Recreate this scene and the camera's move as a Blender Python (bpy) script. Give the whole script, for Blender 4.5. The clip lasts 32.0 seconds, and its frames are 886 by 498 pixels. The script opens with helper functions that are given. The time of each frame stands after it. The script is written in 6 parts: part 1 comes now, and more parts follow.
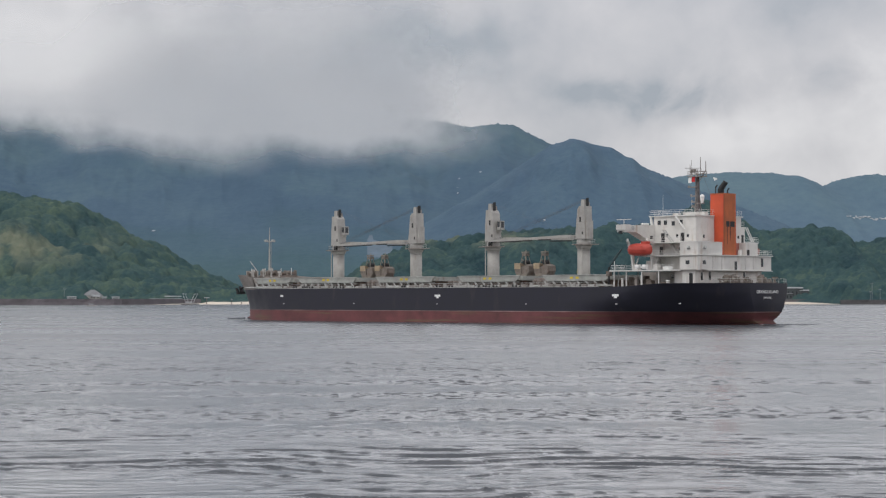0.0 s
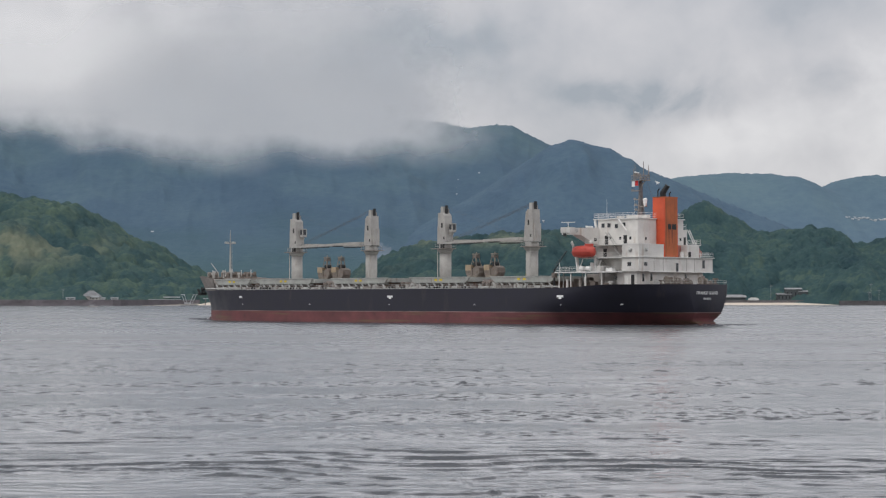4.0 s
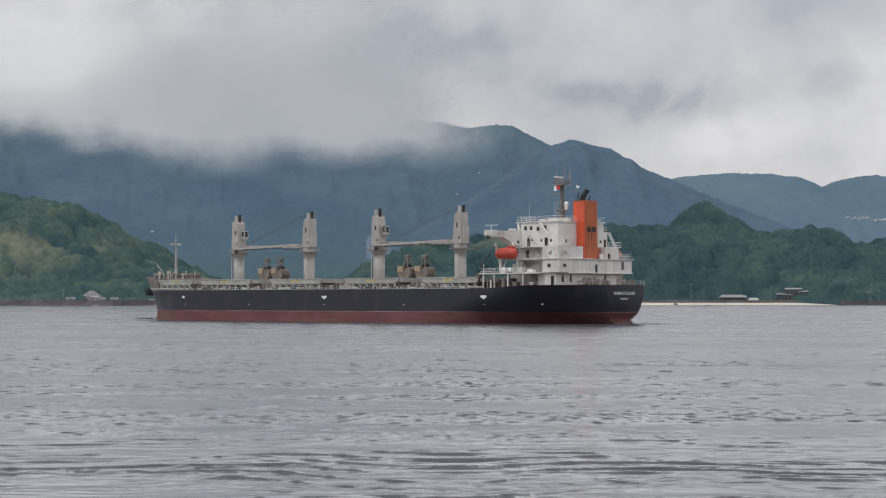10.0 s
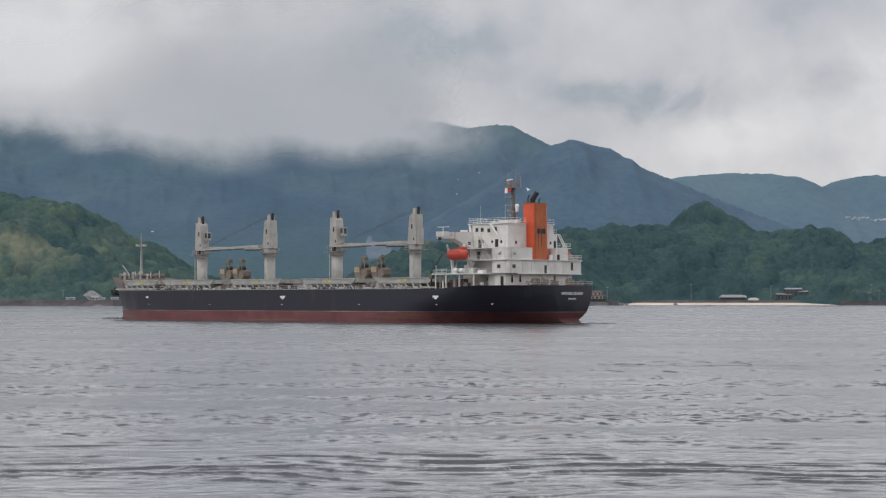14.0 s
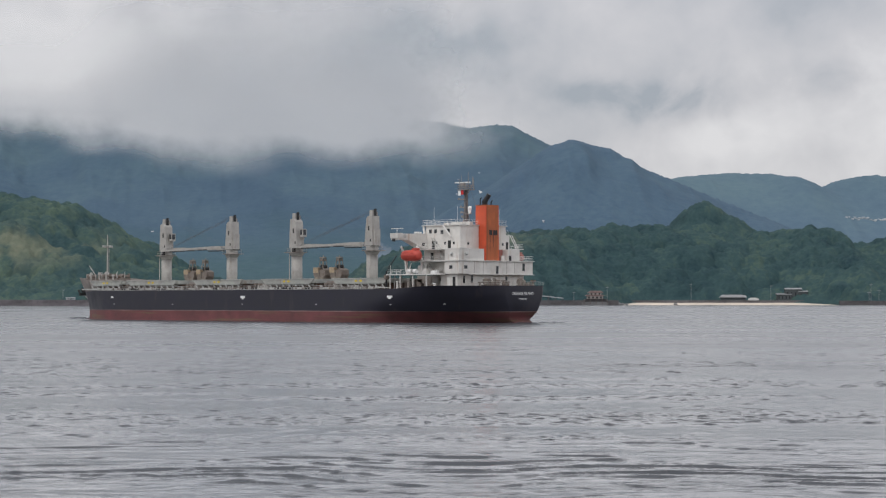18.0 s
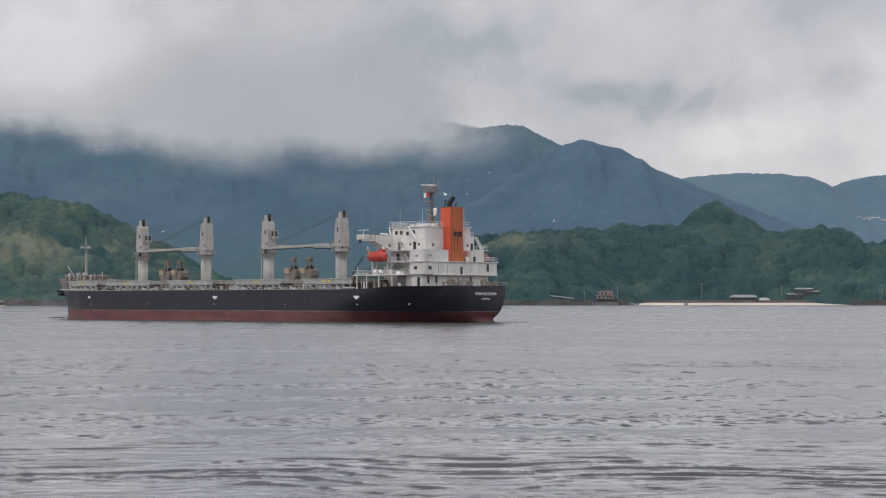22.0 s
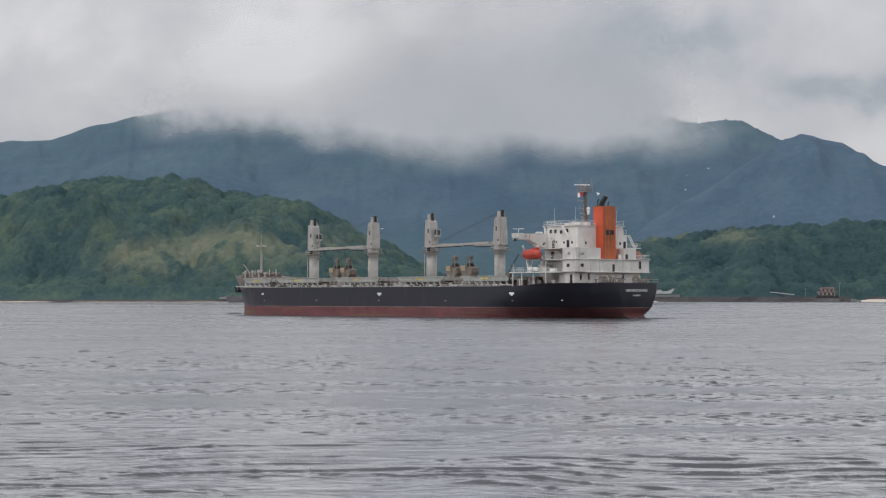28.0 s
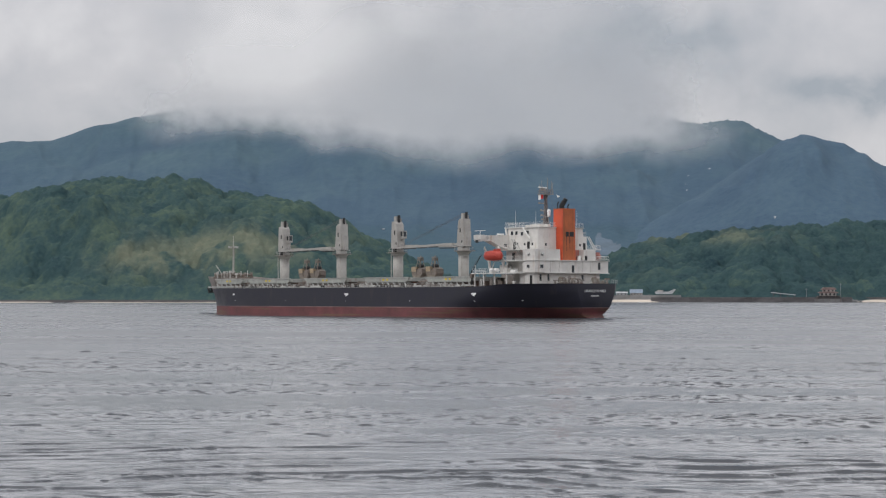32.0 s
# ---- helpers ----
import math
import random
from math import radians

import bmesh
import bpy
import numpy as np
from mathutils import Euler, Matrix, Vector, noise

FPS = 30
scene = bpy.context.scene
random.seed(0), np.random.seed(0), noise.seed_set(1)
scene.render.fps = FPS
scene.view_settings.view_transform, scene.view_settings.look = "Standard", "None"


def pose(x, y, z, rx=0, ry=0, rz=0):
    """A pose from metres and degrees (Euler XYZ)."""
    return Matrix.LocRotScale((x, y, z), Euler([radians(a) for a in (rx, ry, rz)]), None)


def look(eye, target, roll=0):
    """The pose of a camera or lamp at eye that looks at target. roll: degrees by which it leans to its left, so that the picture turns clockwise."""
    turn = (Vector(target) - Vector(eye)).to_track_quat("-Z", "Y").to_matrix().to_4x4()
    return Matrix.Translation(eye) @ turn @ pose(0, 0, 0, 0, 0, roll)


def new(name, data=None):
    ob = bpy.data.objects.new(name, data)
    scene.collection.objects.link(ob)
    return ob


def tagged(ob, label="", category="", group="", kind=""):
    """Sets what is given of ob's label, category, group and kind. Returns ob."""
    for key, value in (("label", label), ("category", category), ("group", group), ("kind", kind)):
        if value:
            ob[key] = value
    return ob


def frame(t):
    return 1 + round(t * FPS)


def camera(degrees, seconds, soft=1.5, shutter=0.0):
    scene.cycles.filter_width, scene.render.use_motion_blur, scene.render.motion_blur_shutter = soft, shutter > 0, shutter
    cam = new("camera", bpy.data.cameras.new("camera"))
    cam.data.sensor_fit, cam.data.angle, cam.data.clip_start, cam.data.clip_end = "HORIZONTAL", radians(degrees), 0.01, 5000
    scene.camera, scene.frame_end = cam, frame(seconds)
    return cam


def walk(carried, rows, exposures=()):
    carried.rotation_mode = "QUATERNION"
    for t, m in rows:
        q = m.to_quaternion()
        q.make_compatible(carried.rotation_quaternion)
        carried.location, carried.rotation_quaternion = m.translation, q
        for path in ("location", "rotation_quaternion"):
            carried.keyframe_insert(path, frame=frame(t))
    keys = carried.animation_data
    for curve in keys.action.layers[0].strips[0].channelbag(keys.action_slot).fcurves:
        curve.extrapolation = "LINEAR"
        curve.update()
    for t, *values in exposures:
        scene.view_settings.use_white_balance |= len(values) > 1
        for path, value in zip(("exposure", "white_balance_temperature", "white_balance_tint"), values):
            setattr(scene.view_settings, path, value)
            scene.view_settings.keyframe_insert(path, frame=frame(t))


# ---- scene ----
# World: the camera stands at the origin over the water and looks along +y; the coast lies about 2.1 km off.
EYE_Z = 4.91
cam = camera(23.82, 32.0, soft=1.25)


def aim(pan, tilt):
    return pose(0, 0, EYE_Z, 90 + tilt, 0, pan)


walk(cam, [(t, aim(p, q)) for t, p, q in (
    (0.0, 0.03, 1.378), (1.0, 0.01, 1.392), (3.0, 0.0, 1.400), (10.0, 0.0, 1.403), (21.0, 0.0, 1.403), (21.5, 0.06, 1.393),
    (22.0, 0.285, 1.403), (22.5, 4.337, 1.426), (23.0, 6.214, 1.390), (23.5, 6.445, 1.384), (24.0, 6.430, 1.358),
    (24.5, 6.308, 1.348), (25.0, 6.214, 1.332), (25.5, 6.175, 1.325), (27.5, 6.214, 1.310), (28.0, 6.218, 1.308),
    (30.0, 6.237, 1.312), (32.0, 6.250, 1.318))])

# ---- light ----
SUN_AZ, SUN_EL = radians(-125), radians(52)      # from behind and left of the camera, through cloud
world = bpy.data.worlds.new("overcast_sky")
scene.world = world
world.use_nodes = True


def nodes_of(tree):
    tree.nodes.clear()

    def node(kind, links=None, **values):
        n = tree.nodes.new(kind)
        for key, value in values.items():
            if key in n.inputs:
                n.inputs[key].default_value = value
        for key, source in (links or {}).items():
            tree.links.new(source, n.inputs[key])
        return n
    return node


def ramp(node, fac, *stops):
    r = node("ShaderNodeValToRGB", {"Fac": fac})
    while len(r.color_ramp.elements) < len(stops):
        r.color_ramp.elements.new(0.5)
    for e, (pos, col) in zip(r.color_ramp.elements, stops):
        e.position = pos
        e.color = (*col, 1) if len(col) == 3 else col
    return r.outputs[0]


def grey(v):
    return (v, v, v)


def mathn(node, op, a, b=None):
    n = node("ShaderNodeMath")
    n.operation = op
    tree = n.id_data
    for i, s in enumerate((a, b)):
        if s is None:
            continue
        if isinstance(s, (int, float)):
            n.inputs[i].default_value = s
        else:
            tree.links.new(s, n.inputs[i])
    return n.outputs[0]


def mixc(node, fac, a, b, mode="MIX"):
    n = node("ShaderNodeMix")
    n.data_type, n.blend_type = "RGBA", mode
    tree = n.id_data
    for i, s in ((0, fac), (6, a), (7, b)):
        if isinstance(s, (int, float)):
            n.inputs[i].default_value = s
        elif isinstance(s, tuple):
            n.inputs[i].default_value = (*s, 1)
        else:
            tree.links.new(s, n.inputs[i])
    return n.outputs[2]


node = nodes_of(world.node_tree)
geo = node("ShaderNodeTexCoord")
sky = node("ShaderNodeTexSky")
sky.sky_type, sky.sun_disc, sky.sun_elevation, sky.sun_rotation = "NISHITA", False, SUN_EL, SUN_AZ
stretch = node("ShaderNodeMapping", {"Vector": geo.outputs["Generated"]}, Scale=(9.0, 9.0, 11.0), Location=(1.9, 0.7, 0.2))
big = node("ShaderNodeTexNoise", {"Vector": stretch.outputs[0]}, Scale=1.0, Detail=6.0, Roughness=0.5, Distortion=0.0)
stretch2 = node("ShaderNodeMapping", {"Vector": geo.outputs["Generated"]}, Scale=(3.5, 3.5, 5.0), Location=(1.7, 0.2, 0.9))
wide = node("ShaderNodeTexNoise", {"Vector": stretch2.outputs[0]}, Scale=1.0, Detail=3.0, Roughness=0.5)
small = node("ShaderNodeTexNoise", {"Vector": geo.outputs["Generated"]}, Scale=34.0, Detail=5.0, Roughness=0.55, Distortion=0.4)
both = mathn(node, "ADD", mathn(node, "MULTIPLY", big.outputs["Fac"], 0.55), mathn(node, "MULTIPLY", wide.outputs["Fac"], 0.33))
both = mathn(node, "ADD", both, mathn(node, "MULTIPLY", small.outputs["Fac"], 0.12))
way = node("ShaderNodeSeparateXYZ", {"Vector": geo.outputs["Generated"]})


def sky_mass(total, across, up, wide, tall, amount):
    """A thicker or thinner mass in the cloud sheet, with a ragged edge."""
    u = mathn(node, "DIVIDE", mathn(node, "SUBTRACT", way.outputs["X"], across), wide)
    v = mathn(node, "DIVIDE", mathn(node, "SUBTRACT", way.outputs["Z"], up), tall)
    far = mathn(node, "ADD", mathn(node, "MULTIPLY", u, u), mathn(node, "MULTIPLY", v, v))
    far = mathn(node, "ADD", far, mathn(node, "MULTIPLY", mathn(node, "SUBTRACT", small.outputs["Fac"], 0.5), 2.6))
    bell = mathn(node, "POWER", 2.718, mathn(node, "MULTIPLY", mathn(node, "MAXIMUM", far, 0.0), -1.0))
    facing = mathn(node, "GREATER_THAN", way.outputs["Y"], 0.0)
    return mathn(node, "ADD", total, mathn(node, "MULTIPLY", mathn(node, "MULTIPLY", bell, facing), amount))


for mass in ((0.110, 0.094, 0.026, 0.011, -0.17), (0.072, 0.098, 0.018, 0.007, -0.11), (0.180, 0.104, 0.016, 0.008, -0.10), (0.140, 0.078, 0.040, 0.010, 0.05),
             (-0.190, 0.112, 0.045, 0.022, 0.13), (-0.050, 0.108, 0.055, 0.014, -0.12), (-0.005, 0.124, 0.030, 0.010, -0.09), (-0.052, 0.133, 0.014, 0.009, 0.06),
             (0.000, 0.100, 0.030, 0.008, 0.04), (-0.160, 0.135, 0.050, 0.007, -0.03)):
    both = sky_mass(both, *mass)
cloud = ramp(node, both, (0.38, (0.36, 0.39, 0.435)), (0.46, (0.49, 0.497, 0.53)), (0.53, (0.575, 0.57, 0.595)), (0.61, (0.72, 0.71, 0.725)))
up = node("ShaderNodeSeparateXYZ", {"Vector": geo.outputs["Generated"]})
ahead = ramp(node, up.outputs["Z"], (0.05, grey(0.98)), (0.10, grey(0.99)), (0.145, grey(1.04)), (0.17, grey(2.6)), (0.27, grey(2.6)), (0.40, grey(0.85)), (0.65, grey(0.8)), (1.0, grey(2.2)))
behind = ramp(node, up.outputs["Z"], (0.05, grey(1.1)), (0.30, grey(1.75)), (0.70, grey(2.5)), (1.0, grey(2.2)))
rise = mixc(node, ramp(node, mathn(node, "ADD", mathn(node, "MULTIPLY", up.outputs["Y"], 0.5), 0.5), (0.35, grey(0.0)), (0.70, grey(1.0))), behind, ahead)
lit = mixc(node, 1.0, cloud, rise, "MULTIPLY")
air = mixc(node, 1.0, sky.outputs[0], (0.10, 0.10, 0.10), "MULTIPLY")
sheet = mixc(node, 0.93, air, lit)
back = node("ShaderNodeBackground", {"Color": sheet}, Strength=1.0)
node("ShaderNodeOutputWorld", {"Surface": back.outputs[0]})

sun = new("sun", bpy.data.lights.new("sun", "SUN"))
sun.data.energy, sun.data.angle, sun.data.color = 0.7, radians(14), (1.0, 0.96, 0.90)
sun.matrix_world = look((-300 * math.cos(SUN_EL) * 0.82, -300 * math.cos(SUN_EL) * 0.57, 300 * math.sin(SUN_EL)), (0, 0, 0))
scene.view_settings.exposure = 0.05

# ---- materials ----
def material(name, color, rough=0.6, metal=0.0, vary=0.12, scale=1.0, fine=8.0, bump=0.0, bump_scale=20.0, stain=None,
             stain_amount=0.0, stain_scale=(1.0, 1.0, 0.15), by_object=0.0, spec=0.5, by_island=0.0):
    """A painted or natural surface with variation at two scales, stains and fine relief, in metres."""
    m = bpy.data.materials.new(name)
    m.use_nodes = True
    node = nodes_of(m.node_tree)
    at = node("ShaderNodeTexCoord").outputs["Object"]
    broad = node("ShaderNodeTexNoise", {"Vector": at}, Scale=scale, Detail=4.0, Roughness=0.6)
    grain = node("ShaderNodeTexNoise", {"Vector": at}, Scale=fine, Detail=3.0, Roughness=0.6)
    both = mathn(node, "ADD", mathn(node, "MULTIPLY", broad.outputs["Fac"], 0.65), mathn(node, "MULTIPLY", grain.outputs["Fac"], 0.35))
    dark = tuple(c * (1 - vary * 1.6) for c in color)
    light = tuple(min(1.0, c * (1 + vary * 1.6)) for c in color)
    col = ramp(node, both, (0.3, dark), (0.5, color), (0.7, light))
    if stain:
        place = node("ShaderNodeMapping", {"Vector": at}, Scale=stain_scale)
        spots = node("ShaderNodeTexNoise", {"Vector": place.outputs[0]}, Scale=1.0, Detail=6.0, Roughness=0.65)
        amount = ramp(node, spots.outputs["Fac"], (0.62 - 0.25 * stain_amount, grey(0.0)), (0.80 - 0.2 * stain_amount, grey(0.85)))
        col = mixc(node, amount, col, stain)
    if by_object or by_island:
        if by_island:
            rnd = node("ShaderNodeNewGeometry").outputs["Random Per Island"]
        else:
            rnd = node("ShaderNodeObjectInfo").outputs["Random"]
        amt = by_island or by_object
        shade = ramp(node, rnd, (0.0, grey(1 - amt)), (1.0, grey(1.0)))
        col = mixc(node, 1.0, col, shade, "MULTIPLY")
    bsdf = node("ShaderNodeBsdfPrincipled", {"Base Color": col}, Roughness=rough, Metallic=metal)
    bsdf.inputs["Specular IOR Level"].default_value = spec
    rgh = ramp(node, broad.outputs["Fac"], (0.3, grey(max(0.02, rough - 0.08))), (0.7, grey(min(1.0, rough + 0.1))))
    m.node_tree.links.new(rgh, bsdf.inputs["Roughness"])
    if bump:
        relief = node("ShaderNodeTexNoise", {"Vector": at}, Scale=bump_scale, Detail=4.0)
        b = node("ShaderNodeBump", {"Height": relief.outputs["Fac"]}, Strength=bump, Distance=0.1)
        m.node_tree.links.new(b.outputs[0], bsdf.inputs["Normal"])
    node("ShaderNodeOutputMaterial", {"Surface": bsdf.outputs[0]})
    return m


RUST = (0.16, 0.065, 0.035)
M_HULL = material("black_hull_paint", (0.0165, 0.0160, 0.0265), 0.5, vary=0.25, scale=0.25, stain=(0.06, 0.045, 0.045), stain_amount=0.12, stain_scale=(0.25, 0.25, 0.05), bump=0.05, bump_scale=2.0)
M_RED = material("faded_red_antifouling", (0.150, 0.050, 0.052), 0.7, vary=0.3, scale=0.35, stain=(0.15, 0.125, 0.06), stain_amount=0.36, stain_scale=(0.05, 0.05, 1.1), bump=0.06, bump_scale=2.0)
M_GREY = material("weathered_grey_paint", (0.25, 0.225, 0.205), 0.65, vary=0.25, scale=0.5, stain=RUST, stain_amount=0.22, stain_scale=(0.8, 0.8, 0.18), bump=0.05)
M_DECK = material("rusty_deck_paint", (0.13, 0.10, 0.085), 0.8, vary=0.3, scale=0.4, stain=RUST, stain_amount=0.4, stain_scale=(0.5, 0.5, 0.5), bump=0.1)
M_HATCH = material("grey_green_hatch_paint", (0.34, 0.35, 0.325), 0.65, vary=0.2, scale=0.4, stain=RUST, stain_amount=0.12, stain_scale=(0.6, 0.6, 0.3), bump=0.05)
M_CRANE = material("cream_grey_crane_paint", (0.365, 0.35, 0.325), 0.6, vary=0.16, scale=0.5, stain=(0.24, 0.17, 0.12), stain_amount=0.12, stain_scale=(0.9, 0.9, 0.1), bump=0.04)
M_WHITE = material("stained_white_paint", (0.60, 0.58, 0.545), 0.5, vary=0.12, scale=0.35, stain=(0.40, 0.31, 0.24), stain_amount=0.30, stain_scale=(0.9, 0.9, 0.12), bump=0.03)
M_TRIM = material("white_rail_paint", (0.66, 0.65, 0.62), 0.55, vary=0.12)
M_RAIL = material("pale_grey_rail_paint", (0.40, 0.40, 0.38), 0.6, vary=0.25)
M_ORANGE = material("orange_funnel_paint", (0.56, 0.082, 0.030), 0.5, vary=0.12, scale=0.4, stain=(0.20, 0.07, 0.025), stain_amount=0.10, stain_scale=(1.4, 1.4, 0.06), bump=0.03)
M_RUSTY = material("rust_streaked_orange_paint", (0.40, 0.105, 0.035), 0.6, vary=0.2, scale=0.5, stain=(0.14, 0.055, 0.025), stain_amount=0.45, stain_scale=(1.1, 1.1, 0.05), bump=0.04)
M_BOAT = material("orange_red_lifeboat_paint", (0.46, 0.060, 0.040), 0.5, vary=0.08, scale=0.8)
M_FADED = material("faded_red_casing_paint", (0.34, 0.14, 0.115), 0.6, vary=0.15, stain=RUST, stain_amount=0.2)
M_BLACK = material("sooty_black_paint", (0.015, 0.015, 0.016), 0.6, vary=0.3)
M_GLASS = material("dark_window_glass", (0.02, 0.024, 0.03), 0.08, vary=0.1, spec=0.8)
M_YELLOW = material("yellow_marking_paint", (0.62, 0.47, 0.04), 0.6, vary=0.2)
M_GRAB = material("brown_weathered_grab_steel", (0.19, 0.165, 0.135), 0.7, vary=0.4, scale=1.2, stain=RUST, stain_amount=0.15, stain_scale=(0.9, 0.9, 0.9), bump=0.15)
M_TAN = material("tan_tarpaulin", (0.34, 0.265, 0.18), 0.85, vary=0.2, scale=1.0, bump=0.2)
M_STEEL = material("dark_steel_wire", (0.11, 0.11, 0.115), 0.5, 0.5)
M_RUSTGEAR = material("rusty_deck_machinery", (0.16, 0.135, 0.115), 0.75, vary=0.35, scale=1.5, stain=RUST, stain_amount=0.25, stain_scale=(1, 1, 1), bump=0.15)
M_MARK = material("white_marking_paint", (0.78, 0.78, 0.76), 0.6, vary=0.05)
M_REDFLAG = material("red_flag_cloth", (0.55, 0.03, 0.03), 0.85, vary=0.1)
M_FOAM = material("white_foam", (0.72, 0.74, 0.75), 0.6, vary=0.2, scale=2.0)


def water_material():
    m = bpy.data.materials.new("grey_harbour_water")
    m.use_nodes = True
    node = nodes_of(m.node_tree)
    at = node("ShaderNodeTexCoord").outputs["Object"]
    calm = node("ShaderNodeMapping", {"Vector": at}, Scale=(0.010, 0.05, 1.0))
    bands = node("ShaderNodeTexNoise", {"Vector": calm.outputs[0]}, Scale=1.0, Detail=3.0, Roughness=0.6, Distortion=0.4)
    puffs = node("ShaderNodeMapping", {"Vector": at}, Scale=(0.09, 0.22, 1.0))
    cat = node("ShaderNodeTexNoise", {"Vector": puffs.outputs[0]}, Scale=1.0, Detail=3.0, Roughness=0.6)
    patch = mathn(node, "ADD", mathn(node, "MULTIPLY", bands.outputs["Fac"], 0.55), mathn(node, "MULTIPLY", cat.outputs["Fac"], 0.45))
    force = ramp(node, patch, (0.46, grey(0.03)), (0.53, grey(0.22)), (0.62, grey(1.0)))
    m1 = node("ShaderNodeMapping", {"Vector": at}, Scale=(0.8, 1.7, 1.0), Rotation=(0, 0, 0.08))
    fine = node("ShaderNodeTexNoise", {"Vector": m1.outputs[0]}, Scale=1.0, Detail=2.0, Roughness=0.5)
    crest = ramp(node, fine.outputs["Fac"], (0.40, grey(0.0)), (0.75, grey(1.0)))
    height = mathn(node, "MULTIPLY", crest, force)
    b = node("ShaderNodeBump", {"Height": height}, Strength=1.0, Distance=0.09)
    bsdf = node("ShaderNodeBsdfPrincipled", {"Normal": b.outputs[0]}, Roughness=0.2, IOR=1.33)
    off = node("ShaderNodeMapRange", {"Value": node("ShaderNodeSeparateXYZ", {"Vector": at}).outputs["Y"]})
    for key, value in (("From Min", 60.0), ("From Max", 220.0), ("To Min", 0.19), ("To Max", 0.27)):
        off.inputs[key].default_value = value
    lanes = node("ShaderNodeMapping", {"Vector": at}, Scale=(0.005, 0.022, 1.0), Location=(3.0, 1.0, 0.0))
    wind = node("ShaderNodeTexNoise", {"Vector": lanes.outputs[0]}, Scale=1.0, Detail=4.0, Roughness=0.6)
    spread = mathn(node, "MULTIPLY", mathn(node, "SUBTRACT", wind.outputs["Fac"], 0.5), 0.20)
    m.node_tree.links.new(mathn(node, "MAXIMUM", mathn(node, "ADD", off.outputs["Result"], spread), 0.05), bsdf.inputs["Roughness"])
    bsdf.inputs["Base Color"].default_value = (0.055, 0.060, 0.068, 1)
    node("ShaderNodeOutputMaterial", {"Surface": bsdf.outputs[0]})
    return m


def cloud_material():
    m = bpy.data.materials.new("soft_cloud_bank")
    m.use_nodes = True
    node = nodes_of(m.node_tree)
    at = node("ShaderNodeTexCoord").outputs["Object"]
    sep = node("ShaderNodeSeparateXYZ", {"Vector": at})
    across = mathn(node, "DIVIDE", sep.outputs["X"], sep.outputs["Y"])
    up = mathn(node, "DIVIDE", sep.outputs["Z"], sep.outputs["Y"])
    flat = node("ShaderNodeCombineXYZ", {"X": across, "Y": up})
    place = node("ShaderNodeMapping", {"Vector": flat.outputs[0]}, Scale=(24.0, 30.0, 1.0))
    billow = node("ShaderNodeTexNoise", {"Vector": place.outputs[0]}, Scale=1.0, Detail=5.0, Roughness=0.5, Distortion=0.0)
    wob = mathn(node, "SUBTRACT", billow.outputs["Fac"], 0.5)
    z = mathn(node, "ADD", up, mathn(node, "MULTIPLY", wob, 0.026))

    def fade(value, lo, hi):
        n = node("ShaderNodeMapRange", {"Value": value})
        n.interpolation_type = "SMOOTHSTEP"
        n.inputs["From Min"].default_value, n.inputs["From Max"].default_value = lo, hi
        return n.outputs["Result"]
    z = mathn(node, "SUBTRACT", z, mathn(node, "MULTIPLY", fade(across, -0.125, -0.195), 0.012))
    wide = mathn(node, "ADD", across, mathn(node, "MULTIPLY", wob, 0.10))
    alpha = mathn(node, "MULTIPLY", fade(z, 0.0625, 0.0815), fade(z, 0.172, 0.0860))
    alpha = mathn(node, "MULTIPLY", alpha, mathn(node, "MULTIPLY", fade(wide, -0.274, -0.232), fade(wide, 0.030, -0.024)))
    thin = mathn(node, "MULTIPLY", mathn(node, "MULTIPLY", fade(across, -0.13, -0.19), fade(up, 0.088, 0.112)), 0.65)
    alpha = mathn(node, "MULTIPLY", alpha, mathn(node, "SUBTRACT", 1.0, thin))
    shade = ramp(node, billow.outputs["Fac"], (0.35, (0.84, 0.84, 0.85)), (0.65, (0.95, 0.945, 0.945)))
    thick = mathn(node, "MULTIPLY", fade(across, -0.19, -0.11), fade(across, 0.02, -0.03))
    shade = mixc(node, mathn(node, "MULTIPLY", thick, 0.6), shade, (0.66, 0.685, 0.715))
    d = node("ShaderNodeBsdfDiffuse", {"Color": shade})
    t = node("ShaderNodeBsdfTranslucent", {"Color": shade})
    soft = node("ShaderNodeMixShader", {1: d.outputs[0], 2: t.outputs[0]}, Fac=0.35)
    clear = node("ShaderNodeBsdfTransparent")
    out = node("ShaderNodeMixShader", {"Fac": alpha, 1: clear.outputs[0], 2: soft.outputs[0]})
    node("ShaderNodeOutputMaterial", {"Surface": out.outputs[0]})
    return m


M_CLOUD = cloud_material()


